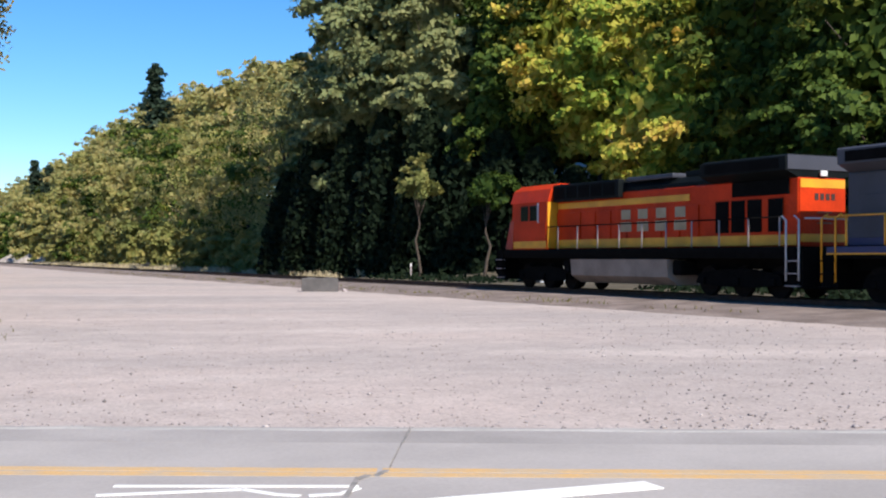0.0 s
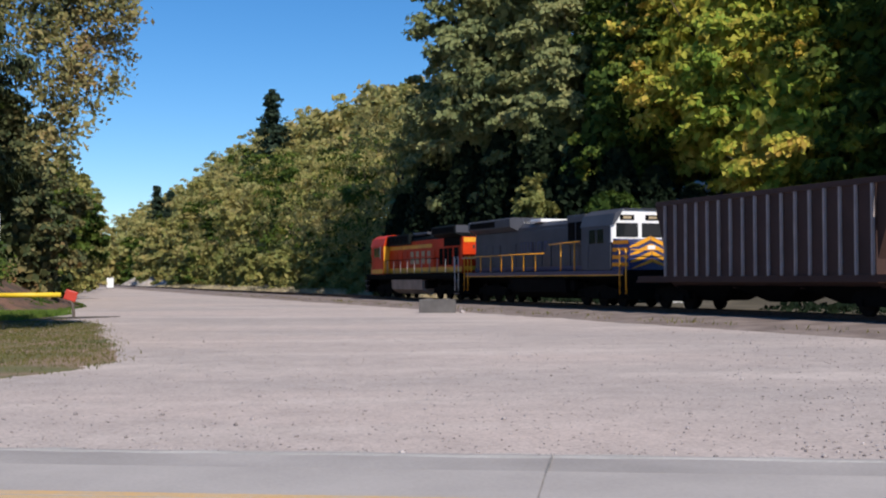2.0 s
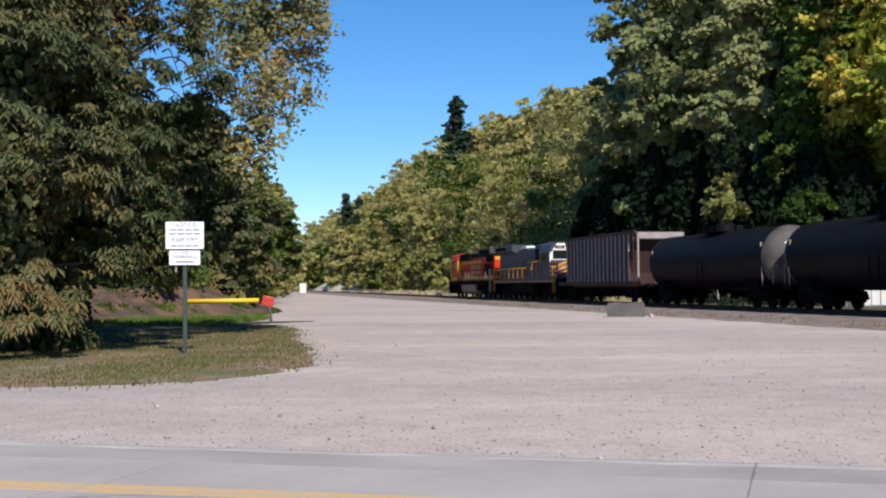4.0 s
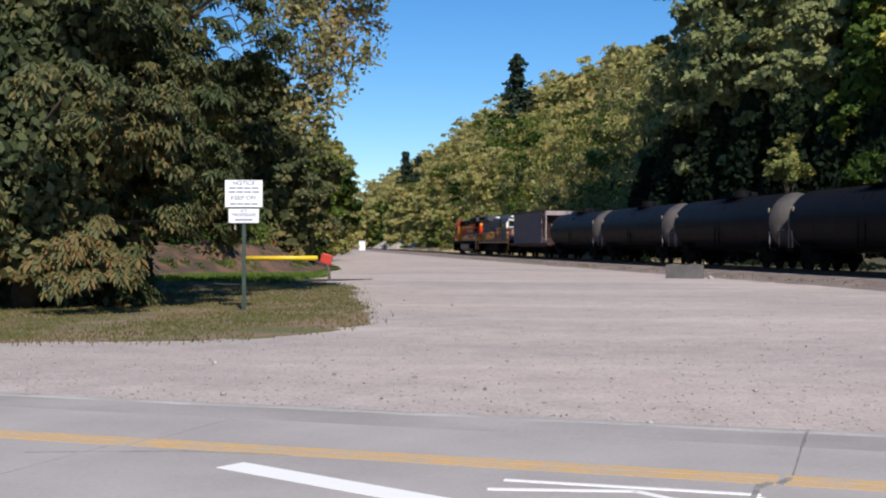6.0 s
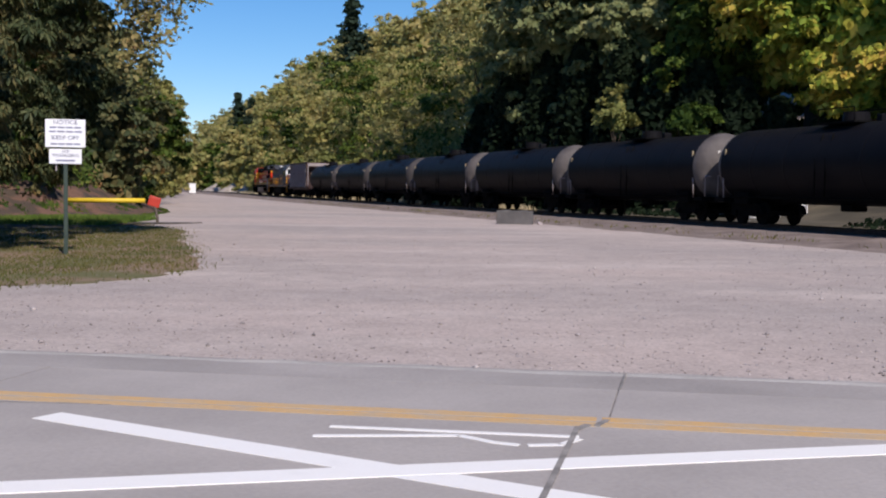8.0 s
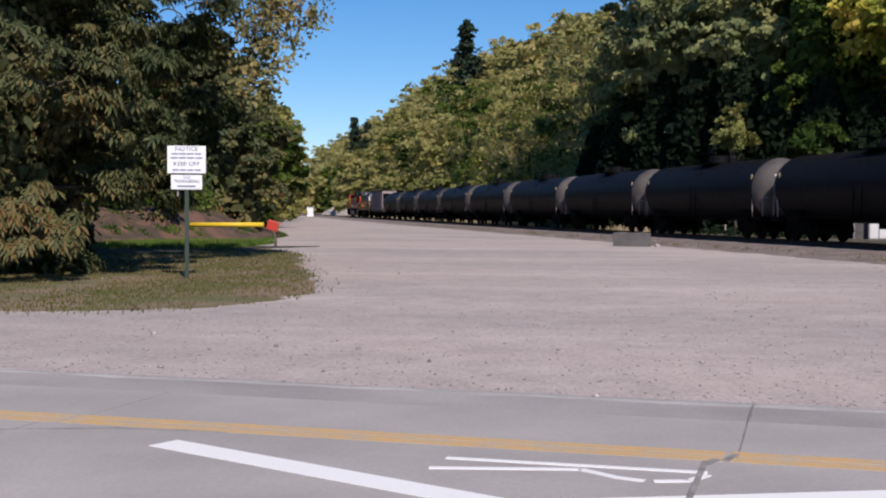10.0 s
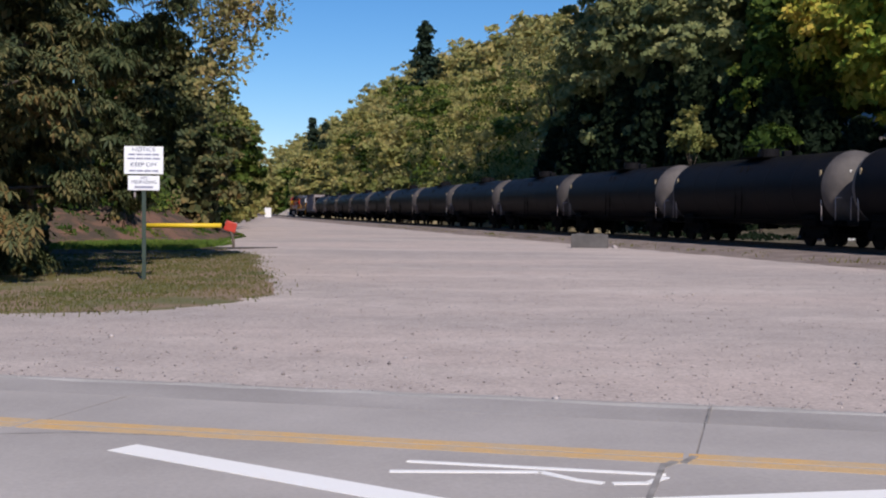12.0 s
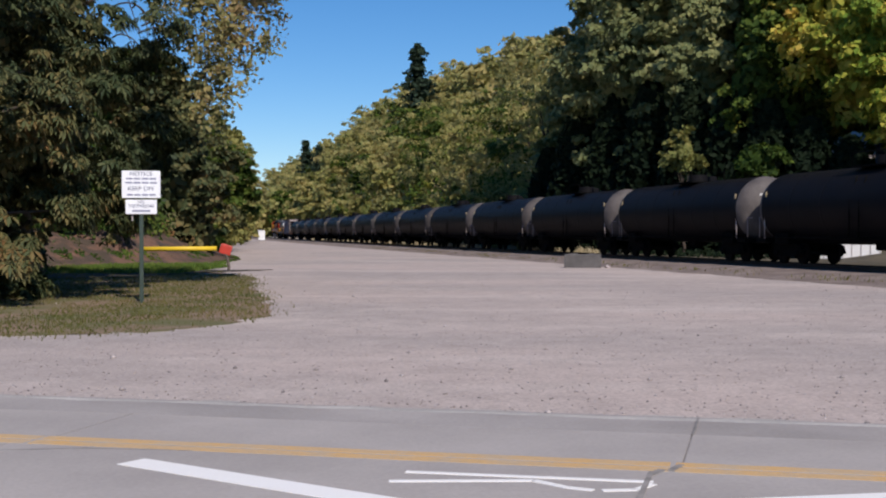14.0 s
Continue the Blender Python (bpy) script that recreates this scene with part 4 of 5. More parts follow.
def tank_car():
    e = base("tank_car", pose(0, 0, 0), "black cylindrical tank car with domed ends painted sunlit grey", "tank car", "tank cars of the train")
    R, Z, half = 1.58, 2.45, 7.75
    bm = bmesh.new()
    seg = 40
    prev = None
    for x in (-half, -half + 0.05, -4.0, -0.01, 4.0, half - 0.05, half):
        row = [bm.verts.new((x, R * math.cos(2 * math.pi * k / seg), Z + R * math.sin(2 * math.pi * k / seg))) for k in range(seg)]
        if prev:
            for k in range(seg):
                bm.faces.new((prev[k], prev[(k + 1) % seg], row[(k + 1) % seg], row[k])).smooth = True
        prev = row
    bmesh.ops.recalc_face_normals(bm, faces=bm.faces)
    shell = part("shell", bm, M["tank"], e)
    for x in (-5.2, -2.6, 2.6, 5.2):
        bm = bmesh.new()
        prev = None
        for dx, rr in ((-0.05, R), (-0.04, R + 0.008), (0.04, R + 0.008), (0.05, R)):
            row = [bm.verts.new((x + dx, rr * math.cos(2 * math.pi * k / seg), Z + rr * math.sin(2 * math.pi * k / seg))) for k in range(seg)]
            if prev:
                for k in range(seg):
                    bm.faces.new((prev[k], prev[(k + 1) % seg], row[(k + 1) % seg], row[k])).smooth = True
            prev = row
        part("weld_band", bm, M["tank"], shell)
    for sx in (-1, 1):
        bm = bmesh.new()
        prev = None
        for i in range(9):
            a = i / 8 * math.pi / 2
            rr, x = R * math.cos(a) if i < 8 else 0.02, sx * (half + 1.02 * math.sin(a))
            row = [bm.verts.new((x, rr * math.cos(2 * math.pi * k / seg), Z + rr * math.sin(2 * math.pi * k / seg))) for k in range(seg)]
            if prev:
                for k in range(seg):
                    bm.faces.new((prev[k], prev[(k + 1) % seg], row[(k + 1) % seg], row[k])).smooth = True
            prev = row
        bmesh.ops.recalc_face_normals(bm, faces=bm.faces)
        part("tank_head", bm, M["head"], e, "domed tank end, sunlit grey painted into its colour")
        part("end_sill", box(min(sx * 7.6, sx * 8.5), max(sx * 7.6, sx * 8.5), -1.45, 1.45, 0.92, 1.12, bevel=0.02), M["black"], e)
        part("bolster", box(min(sx * 5.7, sx * 6.9), max(sx * 5.7, sx * 6.9), -1.35, 1.35, 0.85, 1.35, bevel=0.05), M["black"], e)
        coupler(e, sx * 8.5, sx)
        bogie(e, sx * 6.3, 2, 1.75, 0.46)
        part("end_rail", rod([(sx * 8.45, -1.3, 1.12), (sx * 8.45, -1.3, 2.05), (sx * 8.45, 1.3, 2.05), (sx * 8.45, 1.3, 1.12)], 0.025), M["rib"], e)
        for sy in (-1, 1):
            lad = part("grab_iron", rod([(sx * 7.62, sy * 1.46, 1.1), (sx * 7.62, sy * 1.50, 2.3)], 0.028), M["rib"], e, "pale corner grab iron")
            part("reflector", box(sx * 7.5 - 0.05, sx * 7.5 + 0.05, sy * 1.47 - 0.03, sy * 1.47 + 0.03, 2.85, 3.2), M["cream"], e)
        part("end_placard", box(min(sx * 8.53, sx * 8.56), max(sx * 8.53, sx * 8.56), 0.42, 0.72, 3.05, 3.19), M["white"], e, "small white end placard")
    for sy in (-1, 1):
        part("placard", box(-4.62, -4.34, sy * 1.50 - 0.02, sy * 1.50 + 0.02, 2.1, 2.38), M["amber"] , e, "small amber placard")
        for k in range(7):
            x = 3.0 + k * 0.28
            part("marking_bar", box(x, x + 0.2, sy * 1.49 - 0.01, sy * 1.49 + 0.02, 2.4, 2.62), M["hopper"], e)
        part("side_rail", rod([(-6.8, sy * 1.4, 1.15), (6.8, sy * 1.4, 1.15)], 0.03), M["black"], e)
        part("ladder", rod([(-0.35, sy * 1.56, 1.15), (-0.35, sy * 1.56, 2.6), (-0.35, sy * 1.2, 3.6)], 0.03), M["black"], e)
        part("ladder", rod([(0.35, sy * 1.56, 1.15), (0.35, sy * 1.56, 2.6), (0.35, sy * 1.2, 3.6)], 0.03), M["black"], e)
    # manway, platform and rails on top
    bm = bmesh.new()
    bmesh.ops.create_cone(bm, cap_ends=True, segments=20, radius1=0.55, radius2=0.5, depth=0.45, matrix=Matrix.Translation((0, 0, 4.2)))
    part("manway", bm, M["tank"], e)
    plat = part("platform", box(-1.25, 1.25, -0.95, 0.95, 3.98, 4.04), M["black"], e)
    for sy in (-1, 1):
        part("platform_rail", rod([(-1.2, sy * 0.92, 4.02), (-1.2, sy * 0.92, 4.55), (1.2, sy * 0.92, 4.55), (1.2, sy * 0.92, 4.02)], 0.025), M["black"], plat)
    part("valve", box(-1.9, -1.55, -0.2, 0.2, 3.98, 4.28, bevel=0.05), M["tank"], e)
    part("bottom_outlet", box(-0.4, 0.4, -0.35, 0.35, 0.65, 1.12, bevel=0.06), M["black"], e)
    return e


# ---- things of the lot ----
sx, sy = -8.35, 29.3
sign = base("notice_sign", pose(sx, sy, 0, 0, 0, 10), "two white notice boards on a dark green steel post", "sign")
part("post", box(-0.05, 0.05, -0.03, 0.03, -0.2, 2.5, bevel=0.008), M["greenpost"], sign, "dark green steel post")
part("back_post", box(-0.24, -0.20, 0.0, 0.03, 2.05, 2.35), M["rib"], sign, "pale bracket")
upper = part("notice_board", box(-0.47, 0.47, -0.06, -0.035, 2.62, 3.30, bevel=0.01), M["signwhite"], sign, "white board with dark print")
lower = part("notice_board", box(-0.38, 0.38, -0.06, -0.035, 2.22, 2.58, bevel=0.01), M["signwhite"], sign, "smaller white board with dark print")


def text(body, size, x, z, parent, wide=1.0):
    """Printed words standing on the board's face."""
    cu = bpy.data.curves.new("print", "FONT")
    cu.body, cu.size, cu.align_x, cu.align_y = body, size, "CENTER", "CENTER"
    cu.extrude = 0.002
    tmp = bpy.data.objects.new("print", cu)
    scene.collection.objects.link(tmp)
    me = bpy.data.meshes.new_from_object(tmp.evaluated_get(bpy.context.evaluated_depsgraph_get()))
    bpy.data.objects.remove(tmp)
    me.materials.append(M["letter"])
    ob = new("lettering", me)
    ob.parent = parent
    ob.matrix_basis = pose(x, -0.063, z, 90) @ Matrix.Diagonal((wide, 1, 1, 1))
    return ob


text("NOTICE", 0.14, 0, 3.22, upper, 1.1)
text("KEEP OFF", 0.14, 0, 2.85, upper, 1.1)
for z, w in ((3.10, 0.38), (3.00, 0.40), (2.70, 0.36)):
    for k in range(4):
        part("print_bar", box(-w + k * w / 2 + 0.015, -w + (k + 1) * w / 2 - 0.015, -0.064, -0.058, z - 0.019, z + 0.019), M["signtext"], upper)
text("NO", 0.10, 0, 2.52, lower)
text("TRESPASSING", 0.11, 0, 2.42, lower, 0.95)
part("print_bar", box(-0.22, 0.22, -0.064, -0.058, 2.28, 2.32), M["signtext"], lower)

gate = base("barrier_gate", pose(-11.95, 54.2, 0, 0, 0, 3), "yellow swing barrier with red end on a leaning post", "gate")
part("bar", tube(bmesh.new(), [(-3.35, 0, 1.02), (0.05, 0, 1.04)], [0.11, 0.11], 12), M["gateyellow"], gate, "yellow steel bar")
part("red_plate", box(-0.12, 0.42, -0.06, 0.06, 0.86, 1.32, bevel=0.05, turn=Matrix.Rotation(0.3, 4, "Y")), M["gatered"], gate, "red end plate")
part("post", tube(bmesh.new(), [(0.60, 0, -0.2), (0.60, 0, 0.25), (0.54, 0, 0.6), (0.40, 0, 0.95), (0.22, 0, 1.22)], [0.07, 0.065, 0.06, 0.06, 0.055], 8), M["post"], gate, "leaning dark post")

bm = box(-0.91, 0.91, -0.31, 0.31, -0.03, 0.68, bevel=0.035)
for xx in (-0.45, 0.45):
    bx(bm, xx - 0.2, xx + 0.2, -0.25, 0.25, 0.66, 0.72, bevel=0.025)
rq = random.Random(3)
for v in bm.verts:
    v.co += Vector((rq.uniform(-1, 1), rq.uniform(-1, 1), rq.uniform(-1, 1))) * 0.012
b = part("concrete_block", bm, M["block"])
b.matrix_basis = pose(5.4, 59.8, 0.0, 0, 0, -8)
tagged(b, "weathered grey concrete barrier block on the gravel", "concrete block")
bm = bmesh.new()
bmesh.ops.create_icosphere(bm, subdivisions=2, radius=0.2)
for v in bm.verts:
    v.co *= 0.7 + 0.5 * noise.noise(v.co * 4)
b = part("rubble_stone", bm, M["rib"])
b.matrix_basis = pose(6.6, 59.4, 0.05)
tagged(b, "pale lump of broken concrete beside the block", "stone")

wp = base("signal_cabinet", pose(-49.0, 272.0, 0.0, 0, 0, 10), "white railway equipment cabinet beside the track", "cabinet")
part("body", box(-0.75, 0.75, -0.5, 0.5, 0.15, 2.3, bevel=0.05), M["white"], wp)
part("plinth", box(-0.8, 0.8, -0.55, 0.55, -0.1, 0.15), M["block"], wp)
part("roof", box(-0.82, 0.82, -0.57, 0.57, 2.3, 2.4, bevel=0.03), M["white"], wp)

shed = base("white_trailer", pose(21.0, 67.6, 0.0, 0, 0, -17), "white panelled box trailer beyond the track", "trailer")
part("body", box(-1.75, 1.75, -3.0, 3.0, 0.36, 2.6, bevel=0.04), M["white"], shed)
part("skirt", box(-1.72, 1.72, -2.97, -2.93, 0.02, 0.36), M["white"], shed)
for k in range(8):
    part("panel_rib", box(-1.7 + k * 0.48, -1.66 + k * 0.48, -3.03, -3.0, 0.4, 2.5), M["rib"], shed)
part("chassis", box(-1.6, 1.6, -2.8, 2.8, 0.2, 0.35), M["black"], shed)
for yy in (-1.9, 1.9):
    for xx in (-1.5, 1.5):
        part("wheel", disc(bmesh.new(), xx, yy, 0.33, 0.34, 0.25), M["black"], shed)
cab = base("utility_cabinet", pose(18.7, 66.0, 0.0, 0, 0, -17), "grey utility cabinet beyond the track", "cabinet")
part("body", box(-0.8, 0.8, -0.4, 0.4, 0.0, 1.3, bevel=0.04), M["rib"], cab)
part("door", box(-0.7, 0.7, -0.43, -0.4, 0.1, 1.2, bevel=0.01), M["block"], cab)
mk = base("marker_post", pose(*on_track(-2, 5.5, 0.0)), "slim pale marker stake in dry grass", "post")
part("stake", box(-0.05, 0.05, -0.02, 0.02, -0.2, 1.35, bevel=0.008), M["rib"], mk)
part("cap", box(-0.055, 0.055, -0.025, 0.025, 1.2, 1.36), M["white"], mk)

# ---- grass ----
def blob(points, seed, jitter):
    """A ragged outline round some corners."""
    rr = random.Random(seed)
    out = []
    for i, a in enumerate(points):
        b = points[(i + 1) % len(points)]
        for k in range(8):
            w = k / 8
            out.append((a[0] + (b[0] - a[0]) * w + rr.uniform(-jitter, jitter), a[1] + (b[1] - a[1]) * w + rr.uniform(-jitter, jitter)))
    return out


lawn = [(-4.4, 24.8), (-5.2, 21.4), (-6.8, 20.0), (-14, 18.2), (-40, 10), (-60, 40), (-30, 60), (-15.5, 60), (-12.2, 53.8), (-8.6, 46), (-7.2, 38), (-5.6, 31)]
part_ob = part("grass_verge", sheet(bmesh.new(), blob(lawn, 5, 0.2), -0.1, 0.010), M["grass"])
tagged(part_ob, "worn green-brown grass verge", "grass", kind="structure")
# Flat dark patch: the trees' shadow by the barrier, painted on the ground.
shadow_patch = part("damp_soil", sheet(bmesh.new(), blob([(-9.6, 55.8), (-12.5, 55.0), (-18, 50), (-17, 44), (-13, 47), (-11.5, 52.5)], 12, 0.25), -0.02, 0.036), mat("painted_shadow_soil", (0.06, 0.05, 0.04), 0.95, 0, 1, 0.4, 9, 0.5))
tagged(shadow_patch, "dark ground patch by the barrier, painted as tree shadow", "soil", kind="structure")
RIDGE = [(-36, 44), (-27, 52.5), (-21.2, 59.0), (-18.6, 65.0), (-19.4, 76.0), (-24.0, 96.0), (-31.0, 120.0)]


def along_ridge(w):
    """A place along the bank's crest, w from 0 to 1, and the way across it."""
    q = w * (len(RIDGE) - 1)
    i = min(int(q), len(RIDGE) - 2)
    a, b = Vector(RIDGE[i]), Vector(RIDGE[i + 1])
    d = (b - a).normalized()
    return a.lerp(b, q - i), Vector((d.y, -d.x))


bank = bmesh.new()
prev = None
for i in range(97):
    c, out = along_ridge(i / 96)
    row = []
    for d, z in ((-4.5, 0.9), (-2.0, 1.7), (-0.6, 1.8), (0.5, 1.45), (1.6, 0.8), (2.6, 0.34), (3.6, 0.10), (4.6, -0.1)):
        j = noise.noise(Vector((i * 0.35, d * 0.8, 0)))
        p = c + out * (d + 0.5 * j)
        row.append(bank.verts.new((p.x, p.y, z * (1 + 0.25 * noise.noise(Vector((i * 0.22, d, 4)))))))
    if prev:
        for k in range(7):
            bank.faces.new((prev[k], row[k], row[k + 1], prev[k + 1])).smooth = True
    prev = row
bmesh.ops.recalc_face_normals(bank, faces=bank.faces)
b = part("earth_bank", bank, M["soil"])
tagged(b, "reddish bare earth bank under the trees", "earth bank", kind="structure")
rng = np.random.default_rng(46)
P = []
while len(P) < 17000:
    w = rng.random()
    c, out = along_ridge(w)
    c = c + out * rng.uniform(-4.0, 0.5 + 0.9 * noise.noise(Vector((w * 25, 3, 3))))
    P.append((c.x, c.y, 1.0 + 3.4 * rng.random() ** 1.3 * (0.75 + 0.5 * noise.noise(Vector((w * 30, 1, 2))))))
v, f = leaves(rng, np.array(P), np.tile(np.array((0.5, -0.7, 0.5)), (len(P), 1)), 0.26)
spots = []
while len(spots) < 9000:
    w = rng.random() * 0.75
    c, out = along_ridge(w)
    d = rng.uniform(-0.4, 4.2)
    if noise.noise(Vector((w * 40, d * 0.9, 8))) > -0.12:
        c = c + out * d
        spots.append((c.x, c.y, max(0.05, 1.5 - 0.46 * d)))
spots = np.array(spots)
v2, f2 = leaves(rng, spots, np.tile(np.array((0.4, -0.6, 0.6)), (len(spots), 1)), 0.20)
v, f = np.concatenate([v, v2]), np.concatenate([f, f2 + len(v)])
tagged(new("hedge", mesh_from("hedge", v, f, M["leaf_green"])), "dark green hedge along the top of the bank", "hedge", kind="stuff")


def inside(pts, x, y):
    c = False
    for i in range(len(pts)):
        (x0, y0), (x1, y1) = pts[i - 1], pts[i]
        if (y0 > y) != (y1 > y) and x < (x1 - x0) * (y - y0) / (y1 - y0) + x0:
            c = not c
    return c


def blades(name, label, places, height, material, seed, width=0.02):
    """Grass blades: a thin bent triangle pair each."""
    rng = np.random.default_rng(seed)
    p = np.array(places)
    n = len(p)
    h = height * rng.uniform(0.4, 1.4, n)
    a = rng.uniform(0, 2 * math.pi, n)
    w = width * rng.uniform(0.6, 1.5, n)
    lean = rng.normal(0, 0.35, (n, 2)) * h[:, None]
    v = np.empty((n, 4, 3))
    v[:, 0] = p + np.stack([np.cos(a) * w, np.sin(a) * w, 0 * a], -1)
    v[:, 1] = p - np.stack([np.cos(a) * w, np.sin(a) * w, 0 * a], -1)
    v[:, 2] = p + np.stack([lean[:, 0] * 0.4 - np.cos(a) * w * 0.6, lean[:, 1] * 0.4 - np.sin(a) * w * 0.6, h * 0.6], -1)
    v[:, 3] = p + np.stack([lean[:, 0], lean[:, 1], h], -1)
    q = np.arange(n * 4).reshape(n, 4)
    f = np.concatenate([q[:, [0, 1, 2]], q[:, [0, 2, 3]]])
    return tagged(new(name, mesh_from(name, v.reshape(-1, 3), f, material)), label, "grass", kind="stuff")


rg = random.Random(21)
spots = []
while len(spots) < 66000:
    x, y = rg.uniform(-24, -3.6), 17.6 + 44 * rg.random() ** 1.3
    stray = (rg.gauss(0, 0.3), rg.gauss(0, 0.5))
    if inside(lawn, x + stray[0], y + stray[1]) and noise.noise(Vector((x * 0.45, y * 0.25, 0))) + 0.5 * noise.noise(Vector((x * 1.7, y * 1.1, 7))) > -0.75 + 0.6 * rg.random():
        spots.append((x, y, 0.005))
blades("verge_grass", "short green-brown grass of the verge", spots, 0.065, M["blade"], 5, 0.012)
spots = [(rg.uniform(-19.5, -12.6), rg.uniform(50, 60.5), 0.02) for _ in range(16000)]
spots = [q for q in spots if noise.noise(Vector((q[0] * 0.4, q[1] * 0.3, 3))) > -0.25]
blades("lush_grass", "fresh green grass at the foot of the bank", spots, 0.22, M["lush"], 8, 0.02)
spots = []
for _ in range(24000):
    s, d = rg.uniform(7, 210), 3.4 + 4.5 * rg.random() ** 1.2
    if noise.noise(Vector((s * 0.10, d * 0.3, 3))) > -0.15:
        q = on_track(s, d)
        spots.append((q.x, q.y, min(0.3, 0.03 + (d - 3.0) * 0.12)))
blades("dry_grass", "pale dry grass along the far side of the track", spots, 0.5, M["dry"], 6, 0.05)
part_ob = bmesh.new()
prev = None
for s in range(-40, 420, 4):
    row = [part_ob.verts.new(on_track(s, d + 0.3 * noise.noise(Vector((s * 0.3, d, 0))), z)) for d, z in ((3.0, 0.03), (5.0, 0.28), (8.0, 0.35), (60.0, 9.0))]
    if prev:
        for i in range(3):
            part_ob.faces.new((prev[i], row[i], row[i + 1], prev[i + 1]))
    prev = row
b = part("track_side_bank", part_ob, mat("dry_bank_soil", (0.12, 0.098, 0.065), 0.95, 0, 0.4, 0.4, 6, 0.5, other=(0.05, 0.042, 0.027)))
tagged(b, "dry grassy bank rising into the wood", "bank", kind="structure")
# Added undergrowth; its blackish leaves stand in for shade behind the train.
rng = np.random.default_rng(44)
P = []
while len(P) < 6000:
    s, d = rng.uniform(-58, 22), rng.uniform(4.6, 11)
    if -29 < s < -15 or (s > 4 and rng.random() > 0.4):
        continue
    q = on_track(s, d)
    top = 0.45 * (0.9 + 1.0 * noise.noise(Vector((s * 0.25, d * 0.3, 5)))) * min(1.0, (d - 4.2) / 1.5)
    P.append((q.x, q.y, 0.15 + max(0.15, top) * rng.random()))
v, f = leaves(rng, np.array(P), np.tile(np.array((-0.6, -0.6, 0.5)), (len(P), 1)), 0.34)
tagged(new("undergrowth", mesh_from("undergrowth", v, f, M["shade_cedar"])), "low added undergrowth at the wood's edge, painted blackish as shade", "undergrowth", kind="stuff")
spots = []
for _ in range(1300):
    s, d = rg.uniform(-48, 60), -(3.2 + 2.6 * rg.random())
    if noise.noise(Vector((s * 0.25, d, 9))) > 0.0:
        q = on_track(s, d)
        spots.append((q.x, q.y, 0.10))
blades("ballast_weeds", "sparse brown weeds on the ballast shoulder", spots, 0.14, M["blade"], 7, 0.02)

# ---- trees beyond the track ----
def beyond(bearing, dist):
    return dist * math.sin(radians(bearing)), dist * math.cos(radians(bearing))


def wood_tree(bearing, dist, *a, **k):
    x, y = beyond(bearing, dist)
    return tree(*a[:2], x, y, *a[2:], z=hill(x, y) * 0.9, **k)


wood_tree(8.6, 98, "cottonwood_tree", "tall grey-green cottonwood with hanging tufts", 42, 7.6, 5.5, M["leaf_cotton"], 1, 640, 60, 0.50, 1.4, trunk_r=0.55)
wood_tree(10.6, 90, "cottonwood_tree", "slim grey-green cottonwood with hanging tufts", 24, 3.4, 9.0, M["leaf_cotton"], 13, 180, 75, 0.5, 1.1, trunk_r=0.35)
wood_tree(18.8, 84, "maple_tree", "large maple turning yellow with broad tufts", 29, 6.9, 8.5, M["leaf_maple"], 2, 470, 60, 0.47, 1.35, trunk_r=0.5)
wood_tree(14.2, 86, "maple_tree", "green maple in the shade of the wood", 22, 4.2, 8.0, M["leaf_green"], 3, 100, 60, 0.5, 1.1)
wood_tree(13.2, 79, "maple_sapling", "sunlit green maple sapling at the wood's edge", 7.3, 1.7, 5.6, M["leaf_green"], 21, 16, 40, 0.40, 0.55, profile=ROUND, trunk_r=0.12, limbs=6)
wood_tree(9.9, 82, "willow_sapling", "sunlit olive sapling hanging over the track bed", 8.4, 0.9, 6.0, M["leaf_olive"], 22, 14, 44, 0.32, 0.5, profile=ROUND, trunk_r=0.1, limbs=6)
wood_tree(21.6, 78, "maple_tree", "green maple with yellow boughs beside the track", 17, 4.6, 6.5, M["leaf_maple"], 14, 160, 60, 0.5, 1.2)
wood_tree(26.0, 78, "maple_tree", "dark green maple with yellow patches", 26, 6.0, 1.0, M["leaf_green"], 4, 340, 55, 0.54, 1.3)
wood_tree(31.5, 70, "maple_tree", "dark green maple with yellow patches", 24, 5.6, 1.0, M["leaf_green"], 5, 320, 55, 0.52, 1.3)
wood_tree(21.0, 98, "maple_tree", "tall green maple deep in the wood", 28, 7.0, 1.0, M["leaf_green"], 7, 190, 30, 0.9, 1.7)
wood_tree(28.0, 92, "maple_tree", "tall green maple deep in the wood", 27, 7.0, 1.0, M["leaf_green"], 8, 190, 30, 0.9, 1.7)
wood_tree(14.0, 112, "maple_tree", "tall green maple deep in the wood", 32, 8.0, 1.0, M["leaf_green"], 9, 190, 30, 1.0, 1.9)
wood_tree(5.6, 116, "cottonwood_tree", "dark cottonwood at the wood's shaded end", 22, 4.6, 0.5, M["leaf_cotton"], 12, 190, 80, 0.6, 1.4)
# along the track, up to the skyline
SKYLINE = ((-13, 1.9), (-9.4, 3.1), (-6.9, 4.5), (-4.6, 6.2), (-2.1, 7.6), (0.5, 8.4), (3.3, 9.3), (5.0, 9.6))


def skyline(b):
    return np.interp(b, [q[0] for q in SKYLINE], [q[1] for q in SKYLINE])


def at_side(b, side):
    """How far off, in a direction, a place lies that is so many metres to the right of the track."""
    sb, cb = math.sin(radians(b)), math.cos(radians(b))
    return (side + T0.x * TD.y - T0.y * TD.x) / (sb * TD.y - cb * TD.x)


